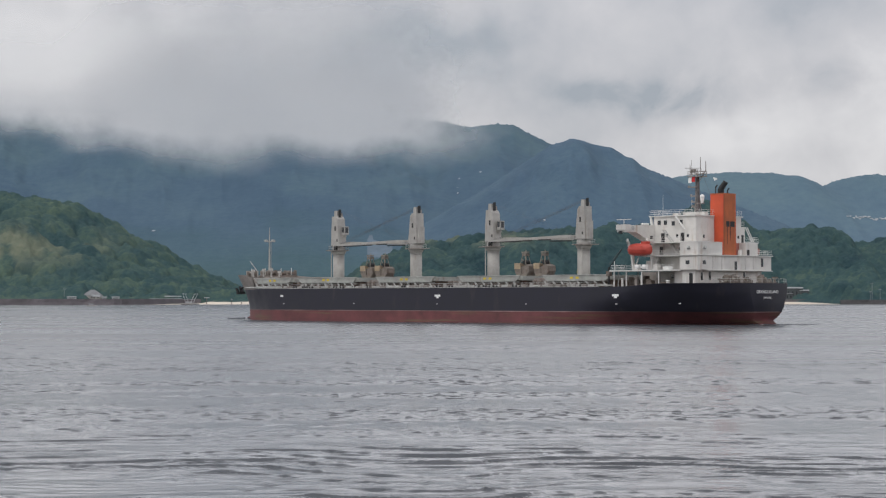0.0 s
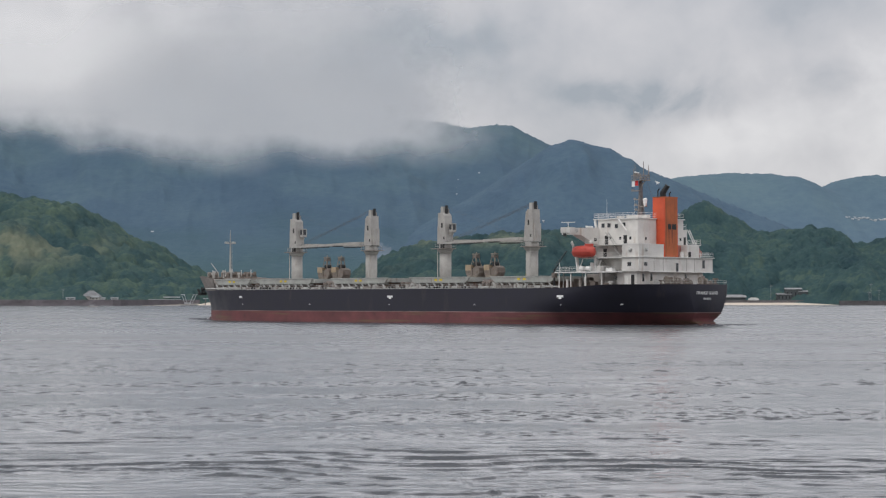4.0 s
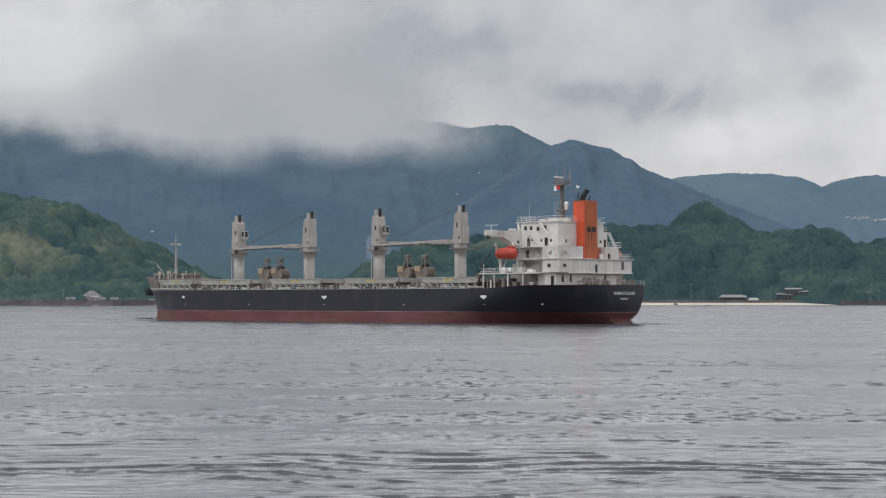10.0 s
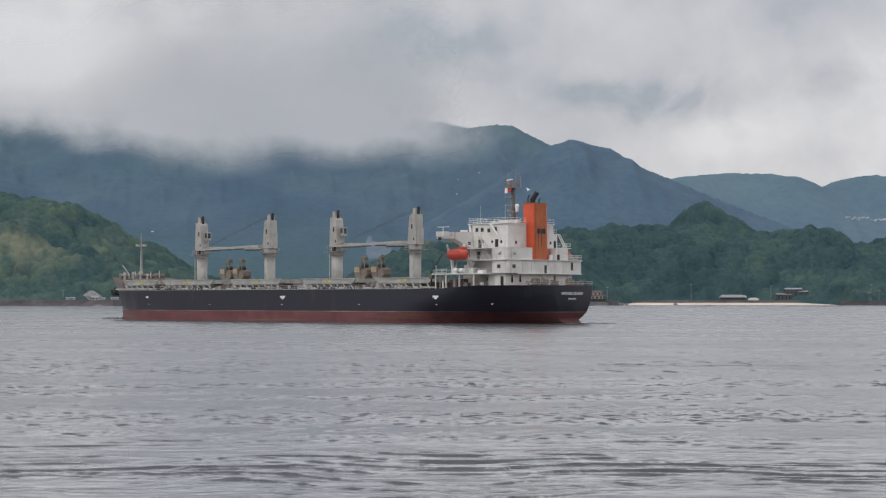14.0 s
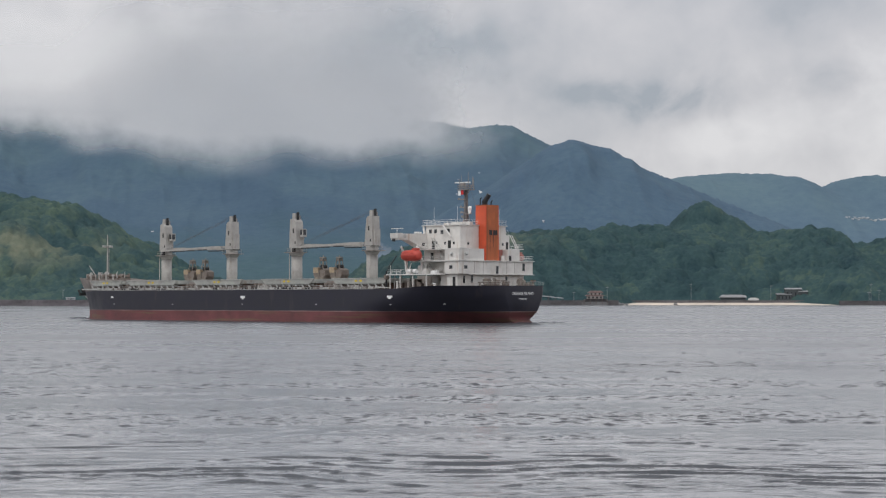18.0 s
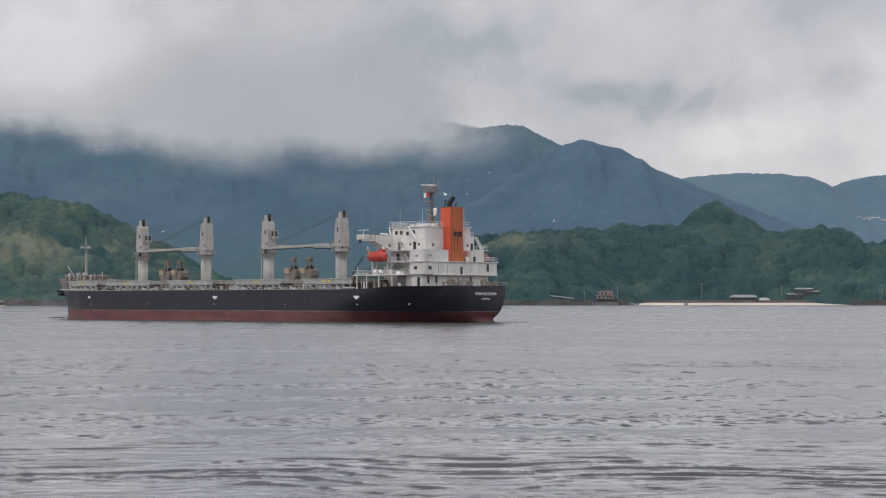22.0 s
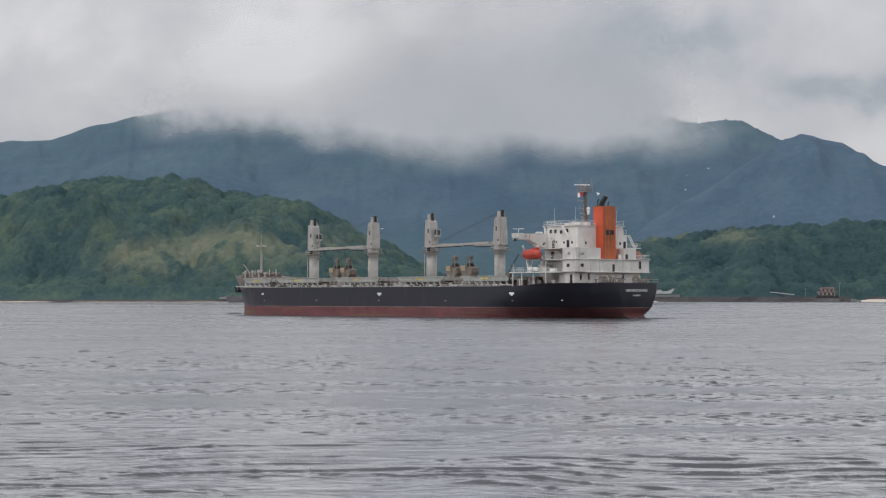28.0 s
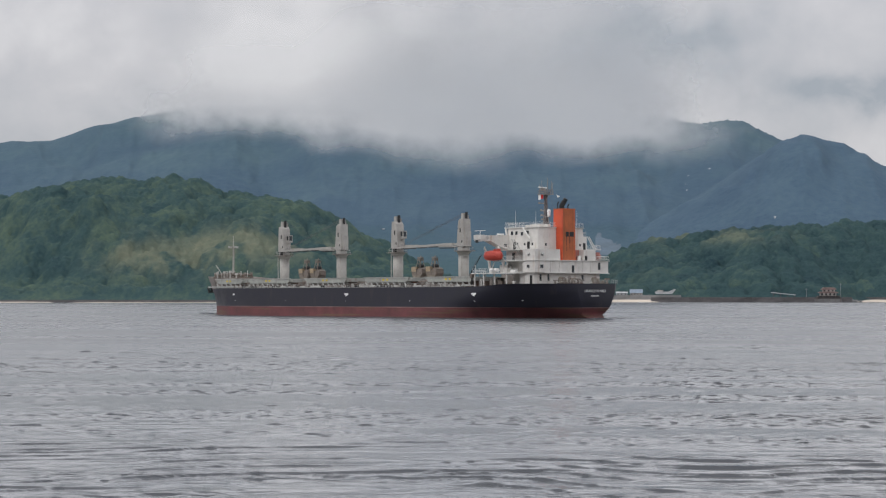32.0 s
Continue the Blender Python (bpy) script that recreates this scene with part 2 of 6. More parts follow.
def forest_material(name, low, mid, high, scale, relief, sunlit_top=None, line=(0, 1)):
    """Far forest: broad stands, single crowns, haze in the colours, and sunlit tops painted by height."""
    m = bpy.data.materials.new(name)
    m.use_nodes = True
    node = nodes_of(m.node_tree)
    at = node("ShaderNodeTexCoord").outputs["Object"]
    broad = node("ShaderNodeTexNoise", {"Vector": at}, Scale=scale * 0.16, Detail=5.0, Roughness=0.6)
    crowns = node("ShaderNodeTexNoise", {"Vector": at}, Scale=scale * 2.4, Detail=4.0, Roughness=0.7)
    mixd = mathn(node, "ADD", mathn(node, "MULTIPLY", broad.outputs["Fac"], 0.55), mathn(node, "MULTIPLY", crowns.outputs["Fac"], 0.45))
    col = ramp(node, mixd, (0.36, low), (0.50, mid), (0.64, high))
    # Sunlight on the high ridges painted as a lighter, greener tint.
    if sunlit_top:
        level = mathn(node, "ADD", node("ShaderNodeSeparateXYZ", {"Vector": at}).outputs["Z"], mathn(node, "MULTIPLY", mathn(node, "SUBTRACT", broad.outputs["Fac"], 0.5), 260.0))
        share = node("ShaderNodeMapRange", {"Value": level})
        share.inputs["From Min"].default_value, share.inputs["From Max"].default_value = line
        col = mixc(node, share.outputs["Result"], col, mixc(node, 1.0, col, sunlit_top, "MULTIPLY"))
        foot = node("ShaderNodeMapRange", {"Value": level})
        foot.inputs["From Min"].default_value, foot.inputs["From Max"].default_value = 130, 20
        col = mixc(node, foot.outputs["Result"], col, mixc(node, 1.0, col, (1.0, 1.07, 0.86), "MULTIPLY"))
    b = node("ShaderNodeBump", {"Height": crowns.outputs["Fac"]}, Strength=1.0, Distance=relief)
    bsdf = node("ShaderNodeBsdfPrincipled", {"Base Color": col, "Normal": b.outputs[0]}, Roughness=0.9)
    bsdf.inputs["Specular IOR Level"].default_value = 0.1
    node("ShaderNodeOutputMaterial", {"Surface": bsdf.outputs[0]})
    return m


def canopy_material():
    """Closed canopy: each crown has its tone; paler bamboo in patches; greens blued by painted haze."""
    m = bpy.data.materials.new("mixed_forest_canopy")
    m.use_nodes = True
    node = nodes_of(m.node_tree)
    at = node("ShaderNodeTexCoord").outputs["Object"]
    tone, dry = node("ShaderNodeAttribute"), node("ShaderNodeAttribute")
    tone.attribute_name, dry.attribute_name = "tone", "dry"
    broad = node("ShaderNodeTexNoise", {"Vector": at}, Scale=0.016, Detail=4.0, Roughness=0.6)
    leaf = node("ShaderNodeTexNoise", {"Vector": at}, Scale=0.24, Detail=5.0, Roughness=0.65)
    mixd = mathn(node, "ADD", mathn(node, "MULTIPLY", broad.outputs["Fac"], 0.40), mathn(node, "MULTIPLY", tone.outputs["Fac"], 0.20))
    mixd = mathn(node, "ADD", mixd, mathn(node, "MULTIPLY", leaf.outputs["Fac"], 0.42))
    # Blue of the distance haze is mixed into these leaf colours.
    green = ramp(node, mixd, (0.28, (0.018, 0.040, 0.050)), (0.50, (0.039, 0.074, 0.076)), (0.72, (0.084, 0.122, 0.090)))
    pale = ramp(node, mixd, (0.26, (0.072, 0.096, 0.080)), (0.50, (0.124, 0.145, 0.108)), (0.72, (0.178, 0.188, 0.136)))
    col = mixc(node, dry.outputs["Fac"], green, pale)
    b = node("ShaderNodeBump", {"Height": leaf.outputs["Fac"]}, Strength=1.0, Distance=1.5)
    bsdf = node("ShaderNodeBsdfPrincipled", {"Base Color": col, "Normal": b.outputs[0]}, Roughness=0.9)
    bsdf.inputs["Specular IOR Level"].default_value = 0.1
    node("ShaderNodeOutputMaterial", {"Surface": bsdf.outputs[0]})
    return m


M_WATER = water_material()
# Distance haze is painted into these forest colours as blue and paleness.
M_MOUNTAIN = forest_material("hazed_mountain_forest", (0.056, 0.094, 0.139), (0.066, 0.109, 0.153), (0.080, 0.127, 0.165), 0.03, 3.0, (1.13, 1.13, 1.0), (190, 380))
M_RANGE = forest_material("hazed_far_range_forest", (0.078, 0.124, 0.172), (0.091, 0.142, 0.190), (0.106, 0.160, 0.202), 0.02, 3.0, (1.06, 1.07, 0.98), (150, 290))
M_SPUR = forest_material("hazed_spur_forest", (0.060, 0.100, 0.148), (0.073, 0.119, 0.166), (0.089, 0.140, 0.178), 0.035, 3.5)
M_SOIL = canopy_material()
M_SAND = material("pale_beach_sand", (0.56, 0.49, 0.41), 0.9, vary=0.15, scale=0.02, fine=0.3)
M_SPIT = material("purple_grey_stone_seawall", (0.118, 0.106, 0.114), 0.85, vary=0.3, scale=0.05, fine=0.5, bump=0.3, bump_scale=0.6)
M_WALL = material("dark_stone_seawall", (0.080, 0.076, 0.078), 0.85, vary=0.35, scale=0.05, fine=0.5, bump=0.3, bump_scale=0.6)
M_ROCK = material("bare_grey_rock", (0.17, 0.17, 0.17), 0.9, vary=0.3, scale=0.02, fine=0.2)
# Quarry earth takes the mountain's hazed blue.
M_SCAR = material("pale_quarried_earth", (0.098, 0.136, 0.174), 0.9, vary=0.2, scale=0.02, fine=0.1)
M_HOUSE = material("pale_house_wall", (0.40, 0.375, 0.345), 0.8, vary=0.15, scale=0.2)
M_ROOF = material("faded_red_roof_sheet", (0.24, 0.165, 0.15), 0.75, vary=0.2, scale=0.3)
M_TIN = material("grey_white_tin_roof", (0.42, 0.43, 0.44), 0.6, vary=0.2, scale=0.3)
M_DARKROOF = material("weathered_dark_roof_sheet", (0.17, 0.175, 0.18), 0.7, vary=0.25, scale=0.3)
M_BLUEROOF = material("pale_blue_roof_sheet", (0.20, 0.25, 0.31), 0.6, vary=0.2, scale=0.3)
M_SHACK = material("dark_weathered_wall_boards", (0.060, 0.072, 0.075), 0.85, vary=0.3)
M_POLE = material("weathered_grey_pole", (0.24, 0.25, 0.255), 0.8, vary=0.15)
M_TIMBER = material("dark_weathered_timber", (0.13, 0.11, 0.10), 0.85, vary=0.3)

# ---- building helpers ----
def mesh_object(name, verts, faces, mat, smooth=False):
    me = bpy.data.meshes.new(name)
    me.from_pydata([tuple(v) for v in verts], [], [tuple(f) for f in faces])
    me.materials.append(mat)
    if smooth:
        me.polygons.foreach_set("use_smooth", [True] * len(me.polygons))
    me.update()
    return new(name, me)


def grid_object(name, grid, mat, smooth=True):
    """A sheet through a (rows, columns, 3) array of points."""
    r, c = grid.shape[:2]
    k = np.arange(r * c).reshape(r, c)
    quads = np.stack([k[:-1, :-1], k[:-1, 1:], k[1:, 1:], k[1:, :-1]], -1).reshape(-1, 4)
    me = bpy.data.meshes.new(name)
    me.vertices.add(r * c)
    me.vertices.foreach_set("co", grid.reshape(-1).astype(np.float32))
    me.loops.add(quads.size)
    me.loops.foreach_set("vertex_index", quads.reshape(-1).astype(np.int32))
    me.polygons.add(len(quads))
    me.polygons.foreach_set("loop_start", np.arange(0, quads.size, 4, dtype=np.int32))
    me.polygons.foreach_set("use_smooth", np.full(len(quads), smooth))
    me.materials.append(mat)
    me.update(calc_edges=True)
    return new(name, me)


def hash_noise(x, y, seed=0):
    """Smooth value noise in -1..1 at unit spacing."""
    xi, yi = np.floor(x).astype(np.int64), np.floor(y).astype(np.int64)
    u, v = x - xi, y - yi
    u, v = u * u * (3 - 2 * u), v * v * (3 - 2 * v)

    def h(a, b):
        n = (a * 374761393 + b * 668265263 + seed * 982451653) & 0x7FFFFFFF
        n = ((n ^ (n >> 13)) * 1274126177) & 0x7FFFFFFF
        return ((n ^ (n >> 16)) & 0xFFFF) / 32767.5 - 1
    return (h(xi, yi) * (1 - u) + h(xi + 1, yi) * u) * (1 - v) + (h(xi, yi + 1) * (1 - u) + h(xi + 1, yi + 1) * u) * v


def fractal(x, y, octaves=4, seed=0, gain=0.5):
    total, amp = 0.0, 1.0
    for o in range(octaves):
        total = total + amp * hash_noise(x * 2 ** o, y * 2 ** o, seed + o)
        amp *= gain
    return total


def smooth(e0, e1, x):
    t = np.clip((x - e0) / (e1 - e0), 0, 1)
    return t * t * (3 - 2 * t)


# ---- water ----
def cell_random(a, b, seed):
    n = (a * 374761393 + b * 668265263 + seed * 982451653) & 0x7FFFFFFF
    n = ((n ^ (n >> 13)) * 1274126177) & 0x7FFFFFFF
    return ((n ^ (n >> 16)) & 0xFFFF) / 65535.0


def wavelets(U, V, wide, long, chance, seed, slant=0.15):
    """Single short waves, one at most to a cell: a steep face towards the shore we stand on and a long gentle back."""
    ui, vi = np.floor(U / wide).astype(np.int64), np.floor(V / long).astype(np.int64)
    total = np.zeros_like(U)
    for da in (-1, 0, 1):
        for db in (-1, 0, 1):
            a, b = ui + da, vi + db
            here = cell_random(a, b, seed) < chance
            pu = (a + cell_random(a, b, seed + 1)) * wide
            pv = (b + cell_random(a, b, seed + 2)) * long
            size = 0.45 + 0.55 * cell_random(a, b, seed + 3)
            du = (U - pu) / (wide * (0.25 + 0.30 * cell_random(a, b, seed + 5)))
            dv = (V - pv + slant * (cell_random(a, b, seed + 4) - 0.5) * (U - pu) + 0.06 * long * du * du) / long
            crest = np.where(dv < 0, smooth(-0.15 / long, 0.0, dv), smooth(0.70, 0.0, dv))
            total = np.maximum(total, here * size * crest * np.exp(-du * du))
    return total


def build_water():
    """Long low ripples close by, then scattered short ones in patches of wind, which lengthen with the distance."""
    fine = np.linspace(-13.0, 19.4, 420)
    az = np.radians(np.concatenate([np.linspace(-180, -14, 24), fine, np.linspace(21, 180, 24)]))
    run = np.linspace(42, 620, 4000)
    grow_at = 1 + np.maximum(run - 110, 0) / 80
    along = np.concatenate([[0], np.cumsum(np.diff(run) / grow_at[1:])])
    d = np.concatenate([[0.01], np.geomspace(2, 41, 9)[:-1], np.interp(np.linspace(0, along[-1], 2050), along, run), np.geomspace(630, 20000, 24)])
    D, A = np.meshgrid(d, az, indexing="ij")
    X, Y = -D * np.sin(A), D * np.cos(A)
    grow = 1 + np.maximum(D - 110, 0) / 80
    V, U = np.interp(D, run, along), X / grow ** 0.35
    near = smooth(88, 66, D + 9 * fractal(U / 25, V / 20, 2, 75))
    gusts = smooth(-0.1, 0.45, fractal(U / 30, V / 4.5, 3, 77))

    def train(length, crest_length, amplitude, seed):
        """Long-crested ripples with steep near faces that come and go along their crests."""
        bend = 0.9 * fractal(U / (crest_length * 1.3), V / (length * 14), 2, seed)
        cycle = (V + 0.02 * U * math.sin(seed)) / length + bend
        dv = cycle - np.floor(cycle)
        front = (0.14 + 0.03 * hash_noise(U / 3, V / 3, seed + 7)) / length
        crest = np.where(dv < front, smooth(0.0, front, dv), smooth(1.0, front, dv))
        force = smooth(-0.6, 0.5, fractal(U / crest_length, V / (length * 0.9), 2, seed + 9))
        return amplitude * length * crest * force

    lanes = 0.55 + 0.45 * smooth(-0.5, 0.5, fractal(U / 22, V / 5, 2, 81))
    Z = 0.85 * near * lanes * (train(2.3, 5.0, 0.030, 501) + train(1.5, 3.6, 0.032, 521) + train(0.9, 2.2, 0.034, 531))
    short = wavelets(U, V, 1.0, 0.9, 0.08 + 0.60 * gusts ** 2, 541)
    chop = wavelets(U, V, 0.50, 0.50, 0.22 + 0.75 * gusts, 561)
    Z = Z + (1 - 0.97 * near) * np.minimum(grow, 2.2) ** 0.6 * (0.049 * short + 0.047 * smooth(300, 160, D) * chop * (0.45 + 0.55 * gusts))
    Z = Z + (0.006 * fractal(U / 3.0, V / 1.6, 2, 83) * (1 - near) + 0.004 * fractal(U / 0.9, V / 0.5, 2, 85)) * smooth(260, 130, D)
    inside = ((np.degrees(A) > -13.0) & (np.degrees(A) < 19.4)) * smooth(38, 43, D) * smooth(520, 330, D)
    water = grid_object("water", np.stack([X, Y, Z * inside], -1), M_WATER)
    return tagged(water, "calm grey rippled harbour water under cloud", "water", kind="structure")


water = build_water()


# ---- coast, hills and mountains: heights along the coast in metres ----
FOOT = 2120.0


def shore_line(x):
    """The water's edge: a spit that comes nearer in the west, then a bay."""
    return 1918 + 190 * smooth(-300, -238, x) + 30 * smooth(170, 230, x) - 30 * smooth(330, 400, x) + 4 * fractal(x / 60, x * 0 + 0.5, 3, 5)


def sandy_east(x):
    return smooth(150, 205, x) * smooth(425, 392, x)


def beach_depth(x):
    """How far the open beaches reach back from the water's edge."""
    return 54 * sandy_east(x) + 16 * np.clip(smooth(-252, -244, x) * smooth(-172, -180, x) + smooth(-70, -64, x) * smooth(-10, -16, x), 0, 1)


def ridge(x, at, heights):
    return np.interp(x, at, heights)


def hill_height(X, Y):
    """The wooded coastal hills: a long flat-topped one, a lower rolling one, and a pointed cone behind."""
    west = ridge(X, (-900, -742, -702, -660, -570, -545, -525, -470, -432, -400, -357, -306, -262, -225, -150),
                 (105, 118, 135, 137, 138, 134, 122, 116, 114, 98, 73, 46, 24, 8, 0))
    mid = ridge(X, (-150, -90, -40, 10, 60, 130, 210, 250, 320, 345, 375, 400, 430, 450, 464, 482, 520, 620),
                (0, 40, 62, 70, 74, 80, 84, 84, 77, 72, 80, 84, 82, 76, 62, 60, 73, 90))
    base = np.maximum(west, mid)
    back = Y - FOOT
    start = 8 + 84 * smooth(90, 215, X) * smooth(450, 360, X)
    rise = smooth(0, 1, (back - start) / (270 - start)) ** 0.75 * (1 - 0.85 * smooth(330, 560, back))
    slope = 1 - smooth(120, 230, back)
    gully = 0.34 * fractal((X + 0.35 * Y) / 130, Y / 300, 3, 11) + 0.20 * np.abs(fractal((X - 0.2 * Y) / 60, Y / 200, 2, 15))
    spurs = 1 + gully * slope + 0.04 * fractal(X / 40, Y / 60, 3, 19) * (0.25 + 0.75 * slope)
    h = np.maximum(base - 4, 0) * rise * np.clip(spurs, 0.5, 1.5)
    cone = 121 * np.exp(-(np.abs((X - 322) / np.where(X < 322, 106, 135)) ** 1.38) - ((Y - 2610) / 110) ** 2)
    edge = Y - shore_line(X)
    return np.maximum(h, cone) - 1.5 + 5.5 * smooth(2, 14, edge - beach_depth(X)) - 3 * (1 - smooth(-14, 2, edge))


def mountain_height(X, Y):
    """The long mountain whose top stands in cloud."""
    u = X * 4500 / Y
    top = ridge(u, (-1750, -1448, -1360, -1270, -1110, -1040, -900, -600, -250, -120, -5, 30, 60, 110, 150, 180, 230, 290, 360, 420, 480, 520, 620, 760),
                (300, 338, 341, 366, 402, 412, 410, 404, 400, 392, 384, 374, 370, 377, 375, 358, 333, 304, 270, 240, 210, 190, 150, 110))
    back = (Y - 2750) / (4500 - 2750)
    rise = smooth(-0.05, 1.0, back) ** 1.15 * (1 - 0.6 * smooth(1.0, 1.25, back))
    spur = 0.10 * fractal(u / 420 + 0.9 * back, Y / 900, 3, 41) + 0.04 * fractal(u / 130 - 0.6 * back, Y / 260, 4, 47)
    spur = spur - 0.06 * np.abs(fractal(u / 190 + 1.1 * back, Y / 1100, 3, 43)) - 0.022 * np.abs(fractal(u / 60 - 0.8 * back, Y / 380, 3, 45)) + 0.04
    return top * rise * (1 + spur * (1 - smooth(0.7, 1.0, back))) + 3.6 * np.abs(fractal(u / 9, Y / 30, 3, 51)) * smooth(0.90, 0.98, back)


def spur_height(X, Y):
    """A nearer, darker shoulder of the mountain."""
    u = X * 3600 / Y
    top = ridge(u, (-140, -60, 0, 60, 130, 185, 215, 235, 260, 287, 335, 393, 450, 520, 620, 760), (90, 122, 155, 190, 236, 270, 277, 275, 268, 262, 236, 211, 188, 160, 120, 80))
    back = (Y - 2800) / 800
    rise = smooth(-0.05, 1.0, back) * (1 - 0.6 * smooth(1.0, 1.3, back))
    spur = 0.09 * fractal(u / 150 + 0.8 * back, Y / 420, 3, 71) + 0.03 * fractal(u / 50, Y / 110, 3, 75)
    spur = spur - 0.065 * np.abs(fractal(u / 85 + 0.9 * back, Y / 600, 3, 73)) + 0.03
    return top * rise * (1 + spur * (1 - smooth(0.75, 1.0, back))) + 3.2 * np.abs(fractal(u / 8, Y / 26, 3, 79)) * smooth(0.88, 0.97, back) - 3


def range_height(X, Y):
    """A pale ridge far behind."""
    top = ridge(X, (300, 420, 520, 600, 650, 736, 773, 815, 828, 845, 880, 930, 965, 1100, 1400), (205, 248, 277, 286, 288, 286, 274, 256, 252, 256, 270, 281, 284, 268, 220))
    back = (Y - 3900) / 800
    rise = smooth(0, 1, back) * (1 - 0.5 * smooth(1.0, 1.3, back))
    return top * rise * (1 + (0.08 * fractal(X / 160, Y / 900, 3, 61) - 0.05 * np.abs(fractal(X / 110 + back, Y / 700, 3, 63)) + 0.02) * (1 - smooth(0.8, 1, back))) + 3.0 * np.abs(fractal(X / 10, Y / 30, 3, 67)) * smooth(0.88, 0.97, back)


def land_sheet(name, x0, x1, nx, y0, y1, ny, height, mat, fan=True):
    v = np.linspace(0, 1, ny)
    Y = (y0 + (y1 - y0) * v)[:, None] + np.zeros((1, nx))
    X = np.linspace(x0, x1, nx)[None, :] * (Y / y1 if fan else 1.0 + 0 * Y)
    return grid_object(name, np.stack([X, Y, height(X, Y)], -1), mat)


def crowns(x, y, cell, seed):
    """Rounded tree crowns, one to a cell, and a tone for each."""
    xi, yi = np.floor(x / cell).astype(np.int64), np.floor(y / cell).astype(np.int64)
    best, tone = np.zeros_like(x), np.full_like(x, 0.3)
    for dx in (-1, 0, 1):
        for dy in (-1, 0, 1):
            a, b = xi + dx, yi + dy
            px = (a + 0.5 + 0.8 * (cell_random(a, b, seed) - 0.5)) * cell
            py = (b + 0.5 + 0.8 * (cell_random(a, b, seed + 1) - 0.5)) * cell
            r = cell * (0.50 + 0.32 * cell_random(a, b, seed + 2))
            h = cell * (0.42 + 0.40 * cell_random(a, b, seed + 3))
            z = h * np.sqrt(np.clip(1 - ((x - px) ** 2 + (y - py) ** 2) / r ** 2, 0, 1))
            over = z > best
            best, tone = np.where(over, z, best), np.where(over, cell_random(a, b, seed + 4), tone)
    return best, tone


def canopy(X, Y):
    """The hills with their closed canopy of crowns; also each crown's tone, with haze painted in by x."""
    inland = Y - shore_line(X) - beach_depth(X)
    wild = smooth(14, 30, inland) * (1 - smooth(-338, -326, X) * smooth(-215, -228, X) * smooth(2120, 2096, Y))
    wx, wy = X + 2.0 * fractal(X / 5, Y / 5, 2, 111), Y + 2.0 * fractal(X / 5, Y / 5, 2, 113)
    small, t1 = crowns(wx, wy, 6.0, 201)
    large, t2 = crowns(wx, wy, 11.0, 301)
    great, t3 = crowns(wx, wy, 27.0, 401)
    rough = 1.0 * fractal(X / 3.4, Y / 4, 2, 115) + 2.6 * fractal(X / 34, Y / 44, 4, 105, 0.6)
    # Haze painted into the tone: lighter crowns west, darker crowns east.
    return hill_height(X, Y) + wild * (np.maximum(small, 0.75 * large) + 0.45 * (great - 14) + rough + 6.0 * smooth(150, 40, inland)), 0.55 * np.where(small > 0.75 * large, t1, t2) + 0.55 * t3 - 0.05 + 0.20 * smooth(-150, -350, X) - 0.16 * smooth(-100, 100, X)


def dry_patches(X, Y, Z):
    """Where yellow-green bamboo stands among the darker trees."""
    def stand(x, z, w, h):
        return np.exp(-((X - x) / w) ** 2 - ((Z - z) / h) ** 2)
    groves = stand(-568, 52, 42, 18) + 1.7 * stand(-472, 60, 46, 19) + 0.7 * stand(-520, 40, 30, 12) + 0.6 * stand(-395, 62, 30, 16) + 0.8 * stand(40, 74, 70, 10) + 0.4 * stand(-60, 40, 40, 14)
    return np.clip(groves * smooth(-0.5, 0.5, fractal(X / 22, Y / 30, 3, 91)) * 1.1, 0, 1)


def build_hills():
    ys = np.concatenate([np.arange(1880, 2100, 6.0), np.arange(2100, 2460, 1.9), np.arange(2462, 2900, 4.5)])
    X, Y = np.meshgrid(np.linspace(-1000, 720, 900), ys)
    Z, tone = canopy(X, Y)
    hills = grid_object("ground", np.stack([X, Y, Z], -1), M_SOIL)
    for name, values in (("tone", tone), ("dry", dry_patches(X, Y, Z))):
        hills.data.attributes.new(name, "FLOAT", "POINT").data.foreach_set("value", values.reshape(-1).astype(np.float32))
    return hills


ground = build_hills()
tagged(ground, "green wooded coastal hills and low shore", "ground", kind="structure")
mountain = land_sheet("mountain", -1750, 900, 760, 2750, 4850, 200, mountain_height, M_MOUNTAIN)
tagged(mountain, "forested mountain, blue with painted haze, with cloud on its top", "mountain", kind="structure")
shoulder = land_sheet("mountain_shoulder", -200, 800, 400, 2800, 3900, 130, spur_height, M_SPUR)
tagged(shoulder, "dark forested shoulder of the mountain, blue with painted haze", "mountain", kind="structure")
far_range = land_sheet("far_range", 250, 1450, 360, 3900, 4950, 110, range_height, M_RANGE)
tagged(far_range, "far mountain ridge behind the hills, paled by painted haze", "mountain", kind="structure")


# ---- cloud lying on the mountain ----
def first_hit(height, across, rise, y0, y1, step=10.0):
    """Distances at which lines of sight meet a slope; arrays of directions, far ones where they miss."""
    ys = np.arange(y0, y1, step)
    X = across[..., None] * ys
    over = height(X, np.zeros_like(X) + ys) >= EYE_Z + rise[..., None] * ys
    return np.where(over.any(-1), ys[over.argmax(-1)], y1)


def build_cloud():
    a, b = np.meshgrid(np.linspace(-0.30, 0.05, 90), np.linspace(0.056, 0.182, 46))
    y = 2890 + 2 * fractal(a * 40, b * 40, 2, 83)
    bank = grid_object("cloud_bank", np.stack([a * y, y, EYE_Z + b * y], -1), M_CLOUD)
    return tagged(bank, "soft grey-white cloud bank covering the mountain top", "cloud", kind="structure")


